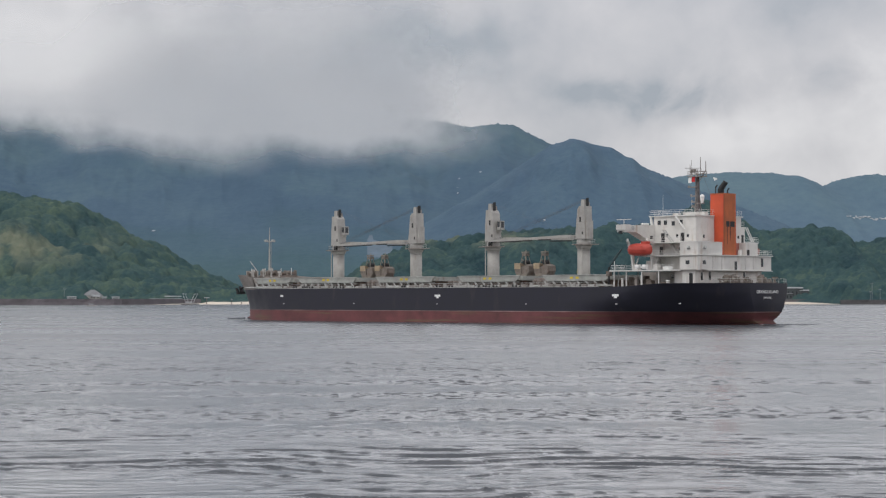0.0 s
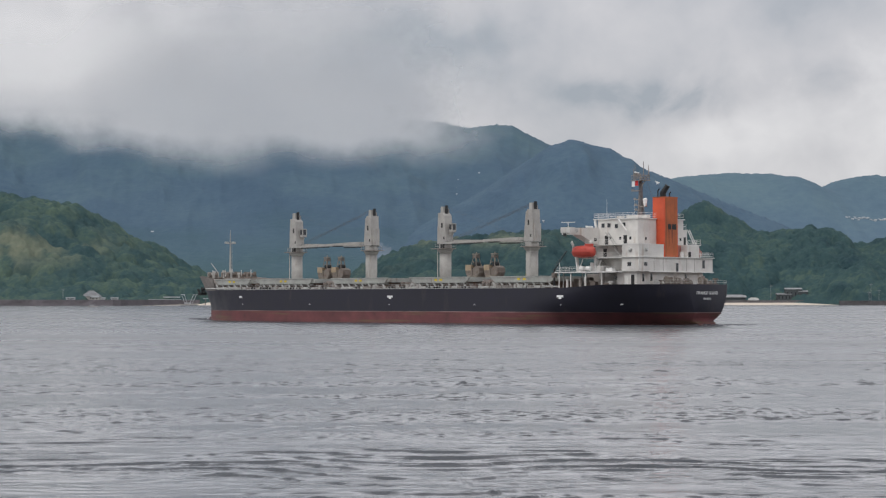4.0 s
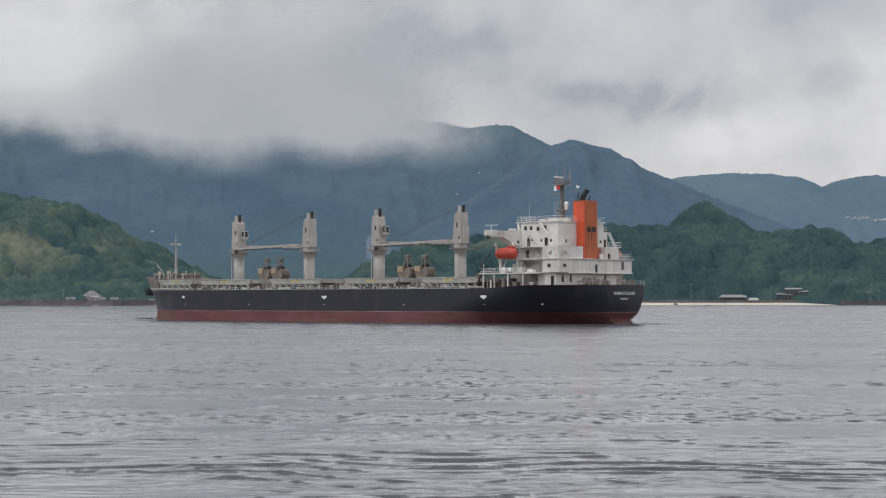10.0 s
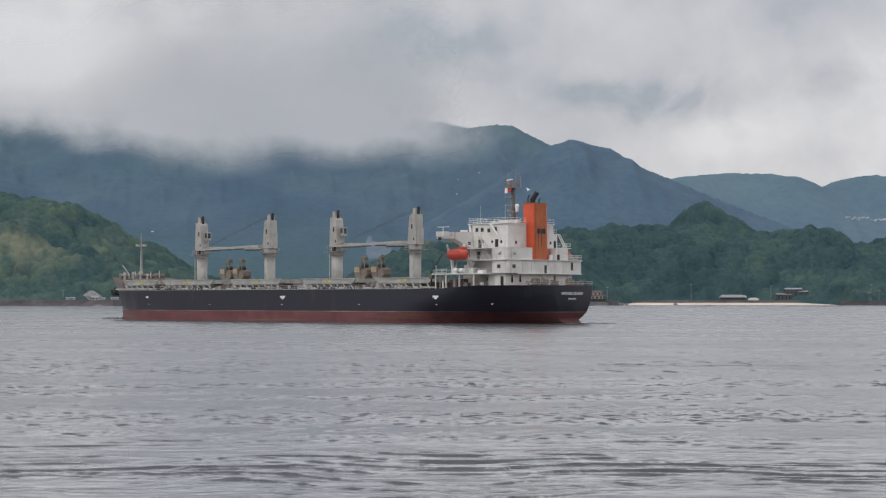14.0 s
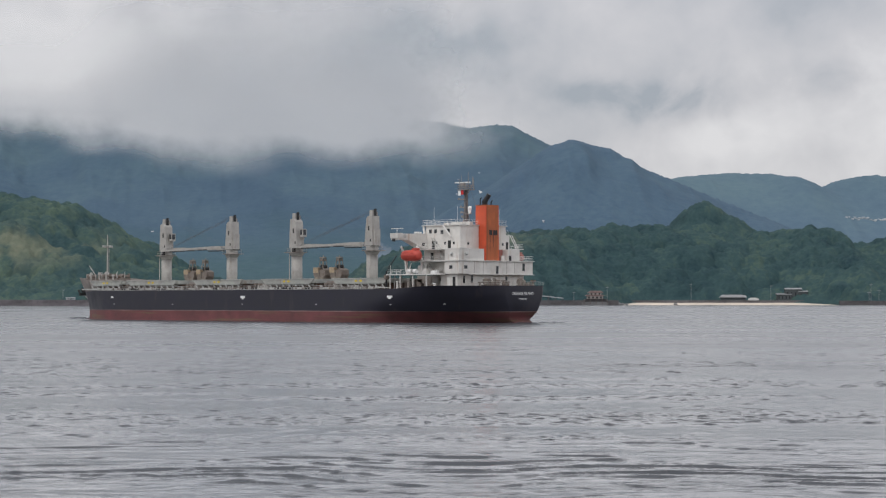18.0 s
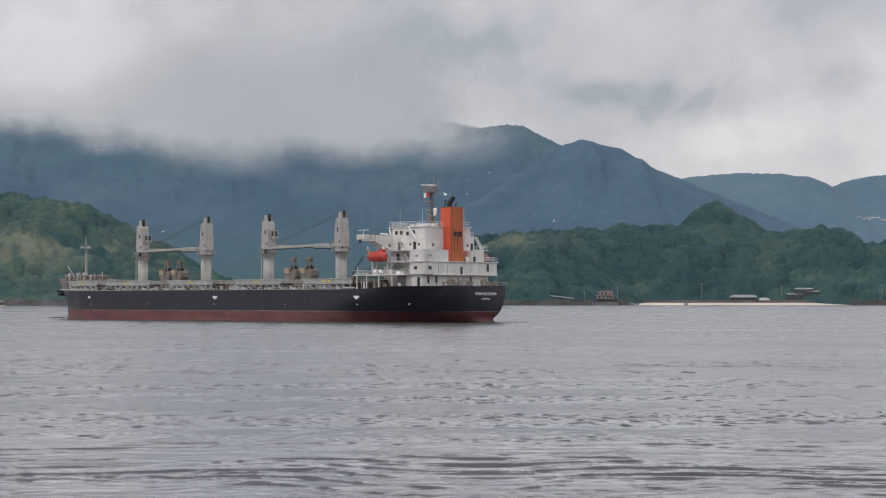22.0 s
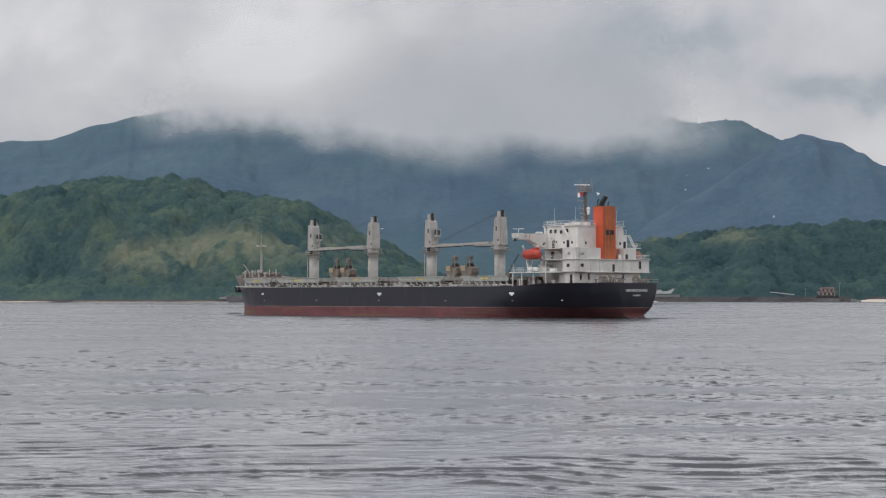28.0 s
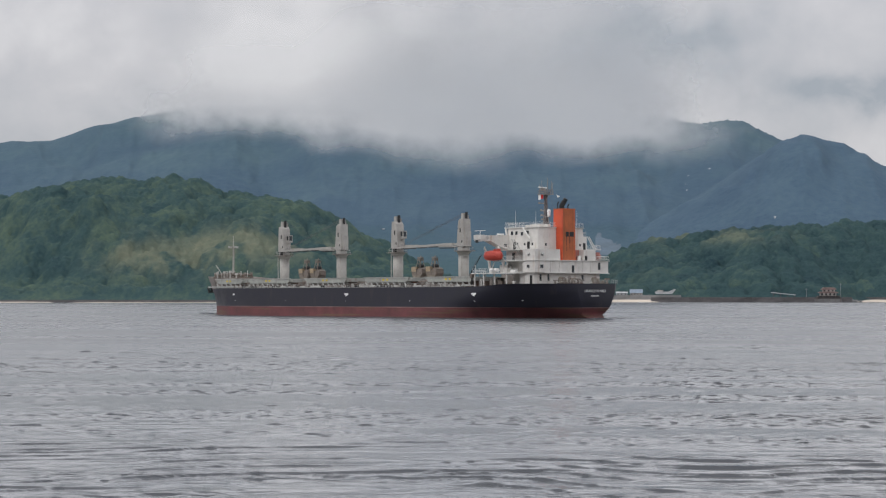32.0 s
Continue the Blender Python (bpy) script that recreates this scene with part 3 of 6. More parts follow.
cloud_bank = build_cloud()

# ---- the ship ----
def part(name, bm, mat, parent, label=""):
    me = bpy.data.meshes.new(name)
    bmesh.ops.recalc_face_normals(bm, faces=bm.faces)
    bm.to_mesh(me)
    bm.free()
    me.materials.append(mat)
    ob = new(name, me)
    ob.parent = parent
    if label:
        tagged(ob, label)
    return ob


def box(bm, x0, x1, y0, y1, z0, z1):
    vs = [bm.verts.new((x, y, z)) for z in (z0, z1) for x, y in ((x0, y0), (x1, y0), (x1, y1), (x0, y1))]
    for f in ((3, 2, 1, 0), (4, 5, 6, 7), (0, 1, 5, 4), (1, 2, 6, 5), (2, 3, 7, 6), (3, 0, 4, 7)):
        bm.faces.new([vs[i] for i in f])
    return bm


def boxes(*rows):
    bm = bmesh.new()
    for r in rows:
        box(bm, *r)
    return bm


def tube(bm, p0, p1, r0, r1=None, seg=10):
    p0, p1 = Vector(p0), Vector(p1)
    r1 = r0 if r1 is None else r1
    q = (p1 - p0).to_track_quat("Z", "Y")
    rings = [[bm.verts.new(p + q @ Vector((r * math.cos(6.28318 * i / seg), r * math.sin(6.28318 * i / seg), 0))) for i in range(seg)]
             for p, r in ((p0, r0), (p1, r1))]
    for i in range(seg):
        j = (i + 1) % seg
        bm.faces.new((rings[0][i], rings[0][j], rings[1][j], rings[1][i]))
    bm.faces.new(rings[0][::-1])
    bm.faces.new(rings[1])
    return bm


def prism(bm, outline, axis, a, b):
    """An outline in the two other axes, drawn out along axis from a to b."""
    def at(p, t):
        return (t, *p) if axis == "x" else (p[0], t, p[1]) if axis == "y" else (*p, t)
    lo = [bm.verts.new(at(p, a)) for p in outline]
    hi = [bm.verts.new(at(p, b)) for p in outline]
    n = len(outline)
    for i in range(n):
        bm.faces.new((lo[i], lo[(i + 1) % n], hi[(i + 1) % n], hi[i]))
    bm.faces.new(lo[::-1])
    bm.faces.new(hi)
    return bm


ship = new("cargo_ship")
tagged(ship, "black-hulled bulk carrier with four grey cranes and an orange funnel", "ship")

HALF = 15.75
BOOT = 2.5


def stem_x(z):
    return 83.3 + (0.0 if z < 3 else 4.8 * ((z - 3) / 7.9) ** 1.35)


def stern_x(z):
    return -76.4 + (0 if z > 3.0 else 3.2 * ((3.0 - z) / 4.0) ** 1.4)


def half_breadth(x, z):
    xb = stem_x(z)
    full_b = 30 + 4 * min(max(z, 0) / 10, 1)
    full_s = -28 - 30 * min(max(z, 0) / 7.5, 1)
    end = 2.0 + 3.8 * min(max((z + 0.3) / 6.5, 0), 1) ** 0.6
    b = HALF
    if x > full_b:
        t = min((x - full_b) / (xb - full_b), 1)
        b = HALF * (1 - t ** 2.9)
    elif x < full_s:
        t = min((full_s - x) / (full_s - stern_x(z)), 1)
        b = end + (HALF - end) * (1 - t ** 1.9) ** 0.85
        if z < 2.6:
            run = min(max((-46 - x) / 18, 0), 1) * min(max((x + 76) / 6, 0), 1)
            b *= 1 - 0.30 * run * ((2.6 - z) / 2.6) ** 0.8
    return b


def deck_z(x):
    """Top of the shell plating: level amidships, raised over the stern and the forecastle."""
    s = min(max((-50 - x) / 14, 0), 1)
    return 7.45 + 0.65 * s * s * (3 - 2 * s)


def shell(levels, stations=64):
    """The plating between the given heights, port and starboard, with the stern closed."""
    bm = bmesh.new()
    rows = []
    for z in levels:
        row = []
        for i in range(stations + 1):
            u = i / stations
            u = 0.5 - 0.5 * math.cos(math.pi * u)
            zz = z if not callable(z) else 0
            x = stern_x(zz or 7) + (stem_x(zz or 7.4) - stern_x(zz or 7)) * u
            zv = z(x) if callable(z) else z
            b = half_breadth(x, zv)
            row.append((x, b, zv))
        rows.append(row)
    for side in (1, -1):
        vs = [[bm.verts.new((x, side * b, z)) for x, b, z in row] for row in rows]
        for a, b in zip(vs, vs[1:]):
            for i in range(stations):
                bm.faces.new((a[i], a[i + 1], b[i + 1], b[i]))
        if side == 1:
            port = vs
    for a, b, c, d in zip(port, port[1:], vs, vs[1:]):
        bm.faces.new((a[0], b[0], d[0], c[0]))
    bmesh.ops.remove_doubles(bm, verts=bm.verts, dist=0.002)
    for f in bm.faces:
        f.smooth = True
    return bm


hull = part("hull", shell([BOOT, 3.5, 4.6, 5.8, 6.6, deck_z]), M_HULL, ship, "black painted hull with faint scuffs")
part("boot_top", shell([-1.5, 0.0, 0.8, 1.7, BOOT]), M_RED, ship, "faded red paint along the waterline")
bm = shell([BOOT - 0.10, BOOT + 0.05])
for v in bm.verts:
    v.co.y *= 1.001
part("boot_line", bm, material("chalky_waterline_paint", (0.24, 0.16, 0.155), 0.7, vary=0.5, scale=0.12, stain=(0.02, 0.02, 0.028), stain_amount=0.5, stain_scale=(0.06, 0.06, 1.0)), ship, "chalky worn line above the red paint")


def sub(name, bm, mat, parent, label=""):
    return part(name, bm, mat, parent, label)


def shared(name, mesh_ob, parent, at):
    """Another piece on the same mesh, under parent."""
    ob = new(name, mesh_ob.data)
    ob.parent = parent
    ob.location = at
    return ob


def rail(points, height=1.05, step=1.6, bars=3, r=0.028, bm=None):
    bm = bm or bmesh.new()
    for p, q in zip(points, points[1:]):
        p, q = Vector(p), Vector(q)
        n = max(1, round((q - p).length / step))
        for i in range(n + 1):
            foot = p.lerp(q, i / n)
            tube(bm, foot, foot + Vector((0, 0, height)), r, seg=4)
        for k in range(bars):
            up = Vector((0, 0, height * (k + 1) / bars))
            tube(bm, p + up, q + up, r, seg=4)
    return bm


def soften(bm, width, seg=2):
    edges = [e for e in bm.edges if len(e.link_faces) == 2 and e.calc_face_angle(0) > 0.6]
    bmesh.ops.bevel(bm, geom=edges, offset=width, segments=seg, affect="EDGES")
    return bm


def deck_sheet(z, margin, x0, x1, thick=0.15, n=48):
    """A deck that follows the hull's outline."""
    bm = bmesh.new()
    rows = []
    for i in range(n + 1):
        x = x0 + (x1 - x0) * i / n
        zz = z(x) if callable(z) else z
        rows.append((x, max(0.05, half_breadth(x, zz) - margin), zz))
    for dz in (0, -thick):
        vs = [(bm.verts.new((x, b, zz + dz)), bm.verts.new((x, -b, zz + dz))) for x, b, zz in rows]
        for (a, b), (c, d) in zip(vs, vs[1:]):
            bm.faces.new((a, b, d, c))
    return bm


# decks and forecastle
part("main_deck", deck_sheet(lambda x: deck_z(x) - 0.22, 0.06, -75.8, 84.0), M_DECK, ship, "rust-brown steel deck")


def side_strip(z0, z1, x0, x1, proud, n=60, sides=(1, -1)):
    """A narrow strip laid along the shell from x0 to x1 between two heights above the deck edge."""
    bm = bmesh.new()
    for s in sides:
        rows = []
        for i in range(n + 1):
            x = x0 + (x1 - x0) * i / n
            d = deck_z(x)
            b = half_breadth(x, 7.2) + proud
            rows.append([bm.verts.new((x, s * (b - k), d + z)) for z, k in ((z0, 0), (z1, 0), (z1, 0.12), (z0, 0.12))])
        for a, b in zip(rows, rows[1:]):
            for k in range(4):
                bm.faces.new((a[k], a[(k + 1) % 4], b[(k + 1) % 4], b[k]))
    return bm


part("deck_edge", side_strip(-0.02, 0.09, -46, 79, 0.03), M_RAIL, ship, "pale grey deck edge bar")


def bulwark():
    bm = bmesh.new()
    for s in (1, -1):
        for inset in (0.0, 0.16):
            rows = []
            for i in range(25):
                x_at = i / 24
                col = []
                for k in range(7):
                    z = 7.3 + 3.65 * k / 6
                    x = 68.0 + (stem_x(z) - 68.0) * x_at
                    top = min(1.0, max(0.0, 0.76 + (x - 68.0) / 36))
                    zz = 7.3 + (z - 7.3) * top
                    col.append(bm.verts.new((x - inset, s * max(0.0, half_breadth(x, z) - inset), zz)))
                rows.append(col)
            for a, b in zip(rows, rows[1:]):
                for k in range(6):
                    bm.faces.new((a[k], a[k + 1], b[k + 1], b[k]))
    return bm


forecastle = part("forecastle", deck_sheet(10.35, 2.2, 67.8, 85.5, 3.0, 24), M_GREY, ship, "grey forecastle with rust stains")
sub("forecastle_house", soften(boxes((61.5, 67.9, -8.6, 8.6, 7.2, 10.35)), 0.1, 1), M_GREY, forecastle)
sub("bulwark", bulwark(), M_GREY, forecastle, "grey bow bulwark above the black hull")


def bow_side(x, out=0.0, z=9.5):
    return half_breadth(x, z) + out


sub("foredeck_rail", rail([(x, bow_side(x, -0.3, 7.4), 7.4) for x in (55.5, 59, 62, 65, 68)], 1.0, 1.9), M_RAIL, forecastle)


def windlass(x, y, k):
    w = part("windlass", boxes((x - 1.5 * k, x + 1.5 * k, y - 0.9, y + 0.9, 10.35, 10.8), (x - 0.3, x + 0.4, y - 1.4, y - 1.0, 10.7, 12.0 * 1)), M_RUSTGEAR, ship, "rust-brown mooring machinery on the forecastle")
    bm = bmesh.new()
    tube(bm, (x, y - 1.2, 11.3), (x, y + 1.2, 11.3), 0.42 * k, seg=14)
    tube(bm, (x, y - 1.25, 11.3), (x, y - 1.15, 11.3), 0.74 * k, seg=14)
    tube(bm, (x, y + 0.2, 11.3), (x, y + 0.3, 11.3), 0.74 * k, seg=14)
    sub("drum", bm, M_RUSTGEAR, w)
    sub("gearbox", soften(boxes((x + 0.9 * k, x + 1.8 * k, y - 0.5, y + 0.3, 10.7, 11.6 + 0.4 * k)), 0.1), M_GREY, w)
    sub("brake_lever", tube(bmesh.new(), (x - 0.9, y + 0.8, 10.7), (x - 1.1, y + 0.9, 12.5), 0.07, seg=6), M_TRIM, w)


for x, y, k in ((79.5, 2.6, 1.0), (79.0, -2.8, 1.0), (71.5, 4.8, 0.9), (70.6, 0.6, 1.0), (67.4, 6.2, 0.9), (64.5, 2.5, 0.8)):
    windlass(x, y, k)
for x, y, h, r in ((76.5, 5.0, 1.5, 0.28), (73.9, 6.6, 1.9, 0.3), (68.8, 7.6, 2.0, 0.34), (65.6, 7.8, 2.1, 0.34), (63.4, 7.2, 1.4, 0.3)):
    bm = bmesh.new()
    tube(bm, (x, y, 10.3), (x, y, 10.3 + h * 0.7), r * 0.7, seg=10)
    tube(bm, (x, y, 10.3 + h * 0.7), (x, y, 10.3 + h), r * 1.5, r * 1.1, seg=10)
    part("ventilator", bm, M_CRANE, ship)
bm = bmesh.new()
tube(bm, (74.2, 5.0, 10.3), (74.2, 5.0, 11.9), 0.16)
tube(bm, (74.2, 5.0, 11.6), (76.6, 5.4, 14.2), 0.13, 0.08)
part("stores_davit", bm, M_CRANE, ship, "slanted cream davit arm")
bm = bmesh.new()
tube(bm, (75.8, 0, 10.3), (75.8, 0, 19.0), 0.28, 0.17, 10)
tube(bm, (75.8, 0, 19.0), (75.8, 0, 22.6), 0.14, 0.05, 8)
foremast = part("foremast", bm, M_CRANE, ship, "cream pole mast on the forecastle")
sub("yard", boxes((75.5, 76.1, -1.6, 1.6, 19.1, 19.25), (74.6, 77.0, -0.3, 0.3, 19.1, 19.25)), M_CRANE, foremast)
for y in (-1.4, 1.4):
    sub("lamp", soften(boxes((75.6, 76.0, y - 0.22, y + 0.22, 19.25, 19.65)), 0.1), M_RAIL, foremast)
for x in (74.8, 76.8):
    sub("lamp", soften(boxes((x - 0.22, x + 0.22, -0.22, 0.22, 19.25, 19.65)), 0.1), M_RAIL, foremast)
sub("ladder", boxes((75.35, 75.45, -0.25, -0.2, 10.4, 19), (75.35, 75.45, 0.2, 0.25, 10.4, 19)), M_CRANE, foremast)
bm = bmesh.new()
tube(bm, (85.0, 0, 8.3), (87.5, 0, 7.5), 0.28, seg=8)
tube(bm, (87.4, 0, 8.2), (87.0, 0, 6.4), 0.3, 0.24, 8)
box(bm, 86.4, 87.7, -0.9, 0.9, 6.2, 6.9)
prism(bm, [(86.5, 6.3), (86.9, 6.3), (88.0, 7.7), (87.6, 7.8)], "y", -1.1, -0.6)
prism(bm, [(86.5, 6.3), (86.9, 6.3), (88.0, 7.7), (87.6, 7.8)], "y", 0.6, 1.1)
part("anchor", bm, M_BLACK, ship, "black anchor hanging at the stem")


# hatches
def hatch(x0, x1):
    h = part("hatch", boxes((x0 + 0.5, x1 - 0.5, -9.8, 9.8, 7.1, 8.9)), M_DECK, ship, "grey steel cargo hatch with stays")
    n = 4
    w = (x1 - x0) / n
    for i in range(n):
        bm = boxes((x0 + i * w + 0.03, x0 + (i + 1) * w - 0.03, -10.4, 10.4, 8.95, 9.9))
        soften(bm, 0.08, 1)
        sub("hatch_panel", bm, M_HATCH, h)
    bm = bmesh.new()
    prism(bm, [(x0 + 0.9, 8.72), (x1 - 0.9, 8.72), (x1 + 0.5, 9.98), (x0 - 0.5, 9.98)], "y", 11.3, 11.55)
    sub("side_tray", soften(bm, 0.05, 1), M_HATCH, h, "pale grey side tray with slanted ends")
    sub("tray_edge", boxes((x0 - 0.45, x1 + 0.45, 11.5, 11.68, 9.86, 10.0)), M_RAIL, h)
    bm = bmesh.new()
    prism(bm, [(-0.80, 7.25), (-0.50, 7.25), (0.70, 8.75), (0.40, 8.75)], "y", 11.2, 11.5)
    first = None
    for i in range(int((x1 - x0 - 1.6) / 2.3) + 1):
        at = (x0 + 1.2 + i * 2.3, 0, 0)
        if first is None:
            first = sub("hatch_stay", bm, M_RAIL, h, "pale slanted hatch stay")
            first.location = at
        else:
            shared("hatch_stay", first, h, at)
    sub("coaming_bar", boxes((x0 + 0.8, x1 - 0.8, 10.4, 11.3, 8.6, 8.72)), M_HATCH, h)
    sub("stay_rail", tube(bmesh.new(), (x0 + 0.4, 11.6, 8.0), (x1 - 0.4, 11.6, 8.0), 0.06, seg=6), M_RAIL, h)
    sub("deck_pipe", tube(bmesh.new(), (x0 - 2.5, 12.6, 7.75), (x1 + 2.5, 12.6, 7.75), 0.16), M_RAIL, h)
    c = (x0 + x1) / 2 + 0.3
    for dx in (-1.2, 0.4):
        sub("yellow_plate", boxes((c + dx, c + dx + 0.8, 11.56, 11.60, 9.15, 9.6)), M_YELLOW, h)


for x0, x1 in ((53.8, 67.0), (31.2, 51.0), (5.5, 24.0), (-20.2, -2.3), (-45.2, -27.2)):
    hatch(x0, x1)


# deck gear between the hatches
def deck_house(x0, x1, y0, y1, z1, label):
    part("mast_house", soften(boxes((x0, x1, y0, y1, 7.1, z1)), 0.12, 1), M_GREY, ship, label)


for x in (27.8, -23.6, 1.6, 52.3):
    deck_house(x - 1.9, x + 1.9, -8.5, 8.5, 9.0 if x in (1.6, 52.3) else 9.4, "rust-stained grey deck house between hatches")
    for y, dx in ((9.6, 0.6), (11.2, -0.9), (10.4, -1.8)):
        bm = bmesh.new()
        tube(bm, (x + dx, y, 7.2), (x + dx, y, 8.6), 0.32, seg=10)
        tube(bm, (x + dx, y, 8.6), (x + dx, y, 9.0), 0.55, 0.4, seg=10)
        part("deck_vent", bm, M_RUSTGEAR, ship)
part("side_rail", rail([(-46, 15.4, 7.4), (-20, 15.4, 7.4), (10, 15.4, 7.4), (40, 15.4, 7.4), (57, 14.9, 7.4)], 0.95, 2.4, 2, 0.03), M_RAIL, ship)


# pipes, fairleads, bollards and lockers along the deck edge
rng = np.random.RandomState(21)
kinds = {}
for i in range(74):
    x = -44.0 + 98.0 * (i + rng.uniform(0.1, 0.9)) / 74
    k = int(rng.randint(5))
    at = (x, 13.2 + rng.uniform(0.0, 1.4), 7.2)
    if k not in kinds:
        bm = bmesh.new()
        if k == 0:
            tube(bm, (0, 0, 0), (0, 0, 0.75), 0.16, seg=8)
            tube(bm, (0, 0, 0.7), (0, 0, 1.0), 0.32, 0.22, seg=8)
        elif k == 1:
            for dx in (-0.45, 0.45):
                tube(bm, (dx, 0, 0), (dx, 0, 0.8), 0.2, 0.24, seg=8)
            box(bm, -0.8, 0.8, -0.3, 0.3, 0, 0.12)
        elif k == 2:
            box(bm, -0.7, 0.7, -0.3, 0.3, 0, 0.85)
            soften(bm, 0.06, 1)
        elif k == 3:
            tube(bm, (-1.3, 0, 0.45), (1.3, 0, 0.45), 0.13, seg=8)
            tube(bm, (-1.1, 0, 0), (-1.1, 0, 0.5), 0.1, seg=6)
            tube(bm, (1.1, 0, 0), (1.1, 0, 0.5), 0.1, seg=6)
        else:
            box(bm, -0.25, 0.25, -0.25, 0.25, 0, 1.15)
            soften(bm, 0.05, 1)
        kinds[k] = part("deck_fitting", bm, (M_RUSTGEAR, M_BLACK, M_GREY, M_RAIL, M_CRANE)[k], ship)
        kinds[k].location = at
    else:
        shared("deck_fitting", kinds[k], ship, at)


# cranes
def crane(x, toward, other):
    """One deck crane; its jib lies level towards the crane at other and rests there."""
    s = toward
    y_jib = 1.55 if s > 0 else -1.55
    bm = bmesh.new()
    tube(bm, (x, 0, 7.1), (x, 0, 15.7), 1.36, 1.34, 28)
    tube(bm, (x, 0, 15.6), (x, 0, 16.5), 1.38, 1.9, 28)
    for f in bm.faces:
        f.smooth = len(f.verts) == 4
    column = part("crane", bm, M_CRANE, ship, "cream-grey deck crane with its jib lowered level")
    bm = bmesh.new()
    tube(bm, (x, 0, 16.45), (x, 0, 16.62), 2.5, seg=28)
    sub("platform", bm, M_GREY, column)
    ring = [(x + 2.42 * math.cos(a), 2.42 * math.sin(a), 16.6) for a in np.linspace(0, 2 * math.pi, 13)]
    sub("platform_rail", rail(ring, 0.95, 1.6, 2, 0.03), M_RAIL, column)
    bm = bmesh.new()
    tube(bm, (x, 0, 16.6), (x, 0, 17.6), 1.5, seg=24)
    sub("slewing_ring", bm, M_CRANE, column)
    bm = bmesh.new()
    prism(bm, [(x - s * 1.45, 17.6), (x + s * 1.4, 17.6), (x + s * 0.75, 24.0), (x + s * 0.2, 24.6), (x - s * 1.15, 24.6)], "y", -1.2, 1.2)
    soften(bm, 0.14, 2)
    house = sub("crane_house", bm, M_CRANE, column, "tall tapered crane house")
    sub("house_base", boxes((x - 1.55, x + 1.55, -1.35, 1.35, 17.5, 17.68)), M_BLACK, column)
    bm = bmesh.new()
    prism(bm, [(x - s * 0.85, 24.5), (x + s * 0.2, 24.5), (x + s * 0.05, 26.0), (x - s * 0.75, 26.0)], "y", -0.75, 0.75)
    sub("head", soften(bm, 0.08, 1), M_CRANE, column)
    sub("head_bracket", boxes((x - s * 0.3 - 0.5, x - s * 0.3 + 0.5, -1.0, -0.78, 24.6, 25.5)), M_GREY, column)
    sub("house_step", soften(boxes((x - s * 1.5 - 0.35, x - s * 1.5 + 0.2, -0.9, 0.9, 17.7, 21.5)), 0.08), M_CRANE, column)
    sub("service_platform", boxes((x - s * 2.9 - 0.5, x - s * 2.9 + 0.7, -1.0, 1.0, 16.45, 16.6)), M_GREY, column)
    sub("column_seam", tube(bmesh.new(), (x, 0, 11.9), (x, 0, 12.02), 1.39, seg=28), M_CRANE, column)
    aft = x - 0.95 if s > 0 else x - 0.25
    sub("sheave", boxes((aft - 0.2, aft, -0.35, 0.35, 24.4, 26.3)), M_BLACK, column, "dark sheave block")
    # the driver's cab on the jib side
    cx = x + s * 1.95
    cy = -1.9 if s > 0 else -0.3
    bm = boxes((cx - 0.55, cx + 0.55, cy - 0.65, cy + 0.65, 20.2, 22.2))
    sub("cab", soften(bm, 0.18, 2), M_CRANE, column, "pale driver's cab with dark windows")
    sub("cab_window", boxes((cx - 0.35, cx + 0.35, cy + 0.64, cy + 0.69, 20.8, 22.0)), M_GLASS, column)
    sub("cab_window", boxes((cx + 0.54, cx + 0.59, cy - 0.45, cy + 0.45, 20.9, 22.0)) if s > 0 else boxes((cx - 0.59, cx - 0.54, cy - 0.45, cy + 0.45, 20.7, 22.0)), M_GLASS, column)
    sub("cab_bracket", boxes((min(cx, x), max(cx, x), cy - 0.4, cy + 0.4, 19.7, 20.1)), M_CRANE, column)
    sub("vent_slot", boxes((x - 0.3, x + 0.15, 1.17, 1.24, 21.2, 22.3)), M_BLACK, column)
    sub("vent_slot", boxes((x - 0.9, x - 0.55, 1.17, 1.24, 18.6, 19.2)), M_BLACK, column)
    bm = boxes((x - s * 0.9 - 0.1, x - s * 0.9 + 0.1, 1.5, 1.62, 7.3, 16.4))
    sub("ladder", bm, M_CRANE, column)
    sub("switch_box", soften(boxes((x + 1.4, x + 1.7, -0.2, 0.2, 10.3, 11.2)), 0.05), M_YELLOW, column)
    # jib: two side girders with cross bars, slightly drooping to its tip
    length = abs(other - x) - 0.6
    z0, z1 = 18.25, 17.65
    bm = bmesh.new()
    for dy in (-0.55, 0.55):
        a = [(x + s * 1.6, z0 - 0.30), (x + s * 4.5, z0 - 0.30), (x + s * length, z1 - 0.16), (x + s * length, z1 + 0.18), (x + s * 4.5, z0 + 0.28), (x + s * 1.6, z0 + 0.28)]
        prism(bm, a, "y", y_jib + dy - 0.16, y_jib + dy + 0.16)
    for i in range(9):
        t = (i + 0.5) / 9
        xx = x + s * (2.5 + (length - 3) * t)
        zz = z0 + (z1 - z0) * t
        box(bm, xx - 0.2, xx + 0.2, y_jib - 0.55, y_jib + 0.55, zz - 0.2, zz + 0.2)
    jib = sub("jib", bm, M_CRANE, column, "long level box-girder jib")
    for t0, t1 in ((0.28, 0.42), (0.62, 0.86)):
        xs = sorted((x + s * length * t0, x + s * length * t1))
        zz = z0 + (z1 - z0) * (t0 + t1) / 2
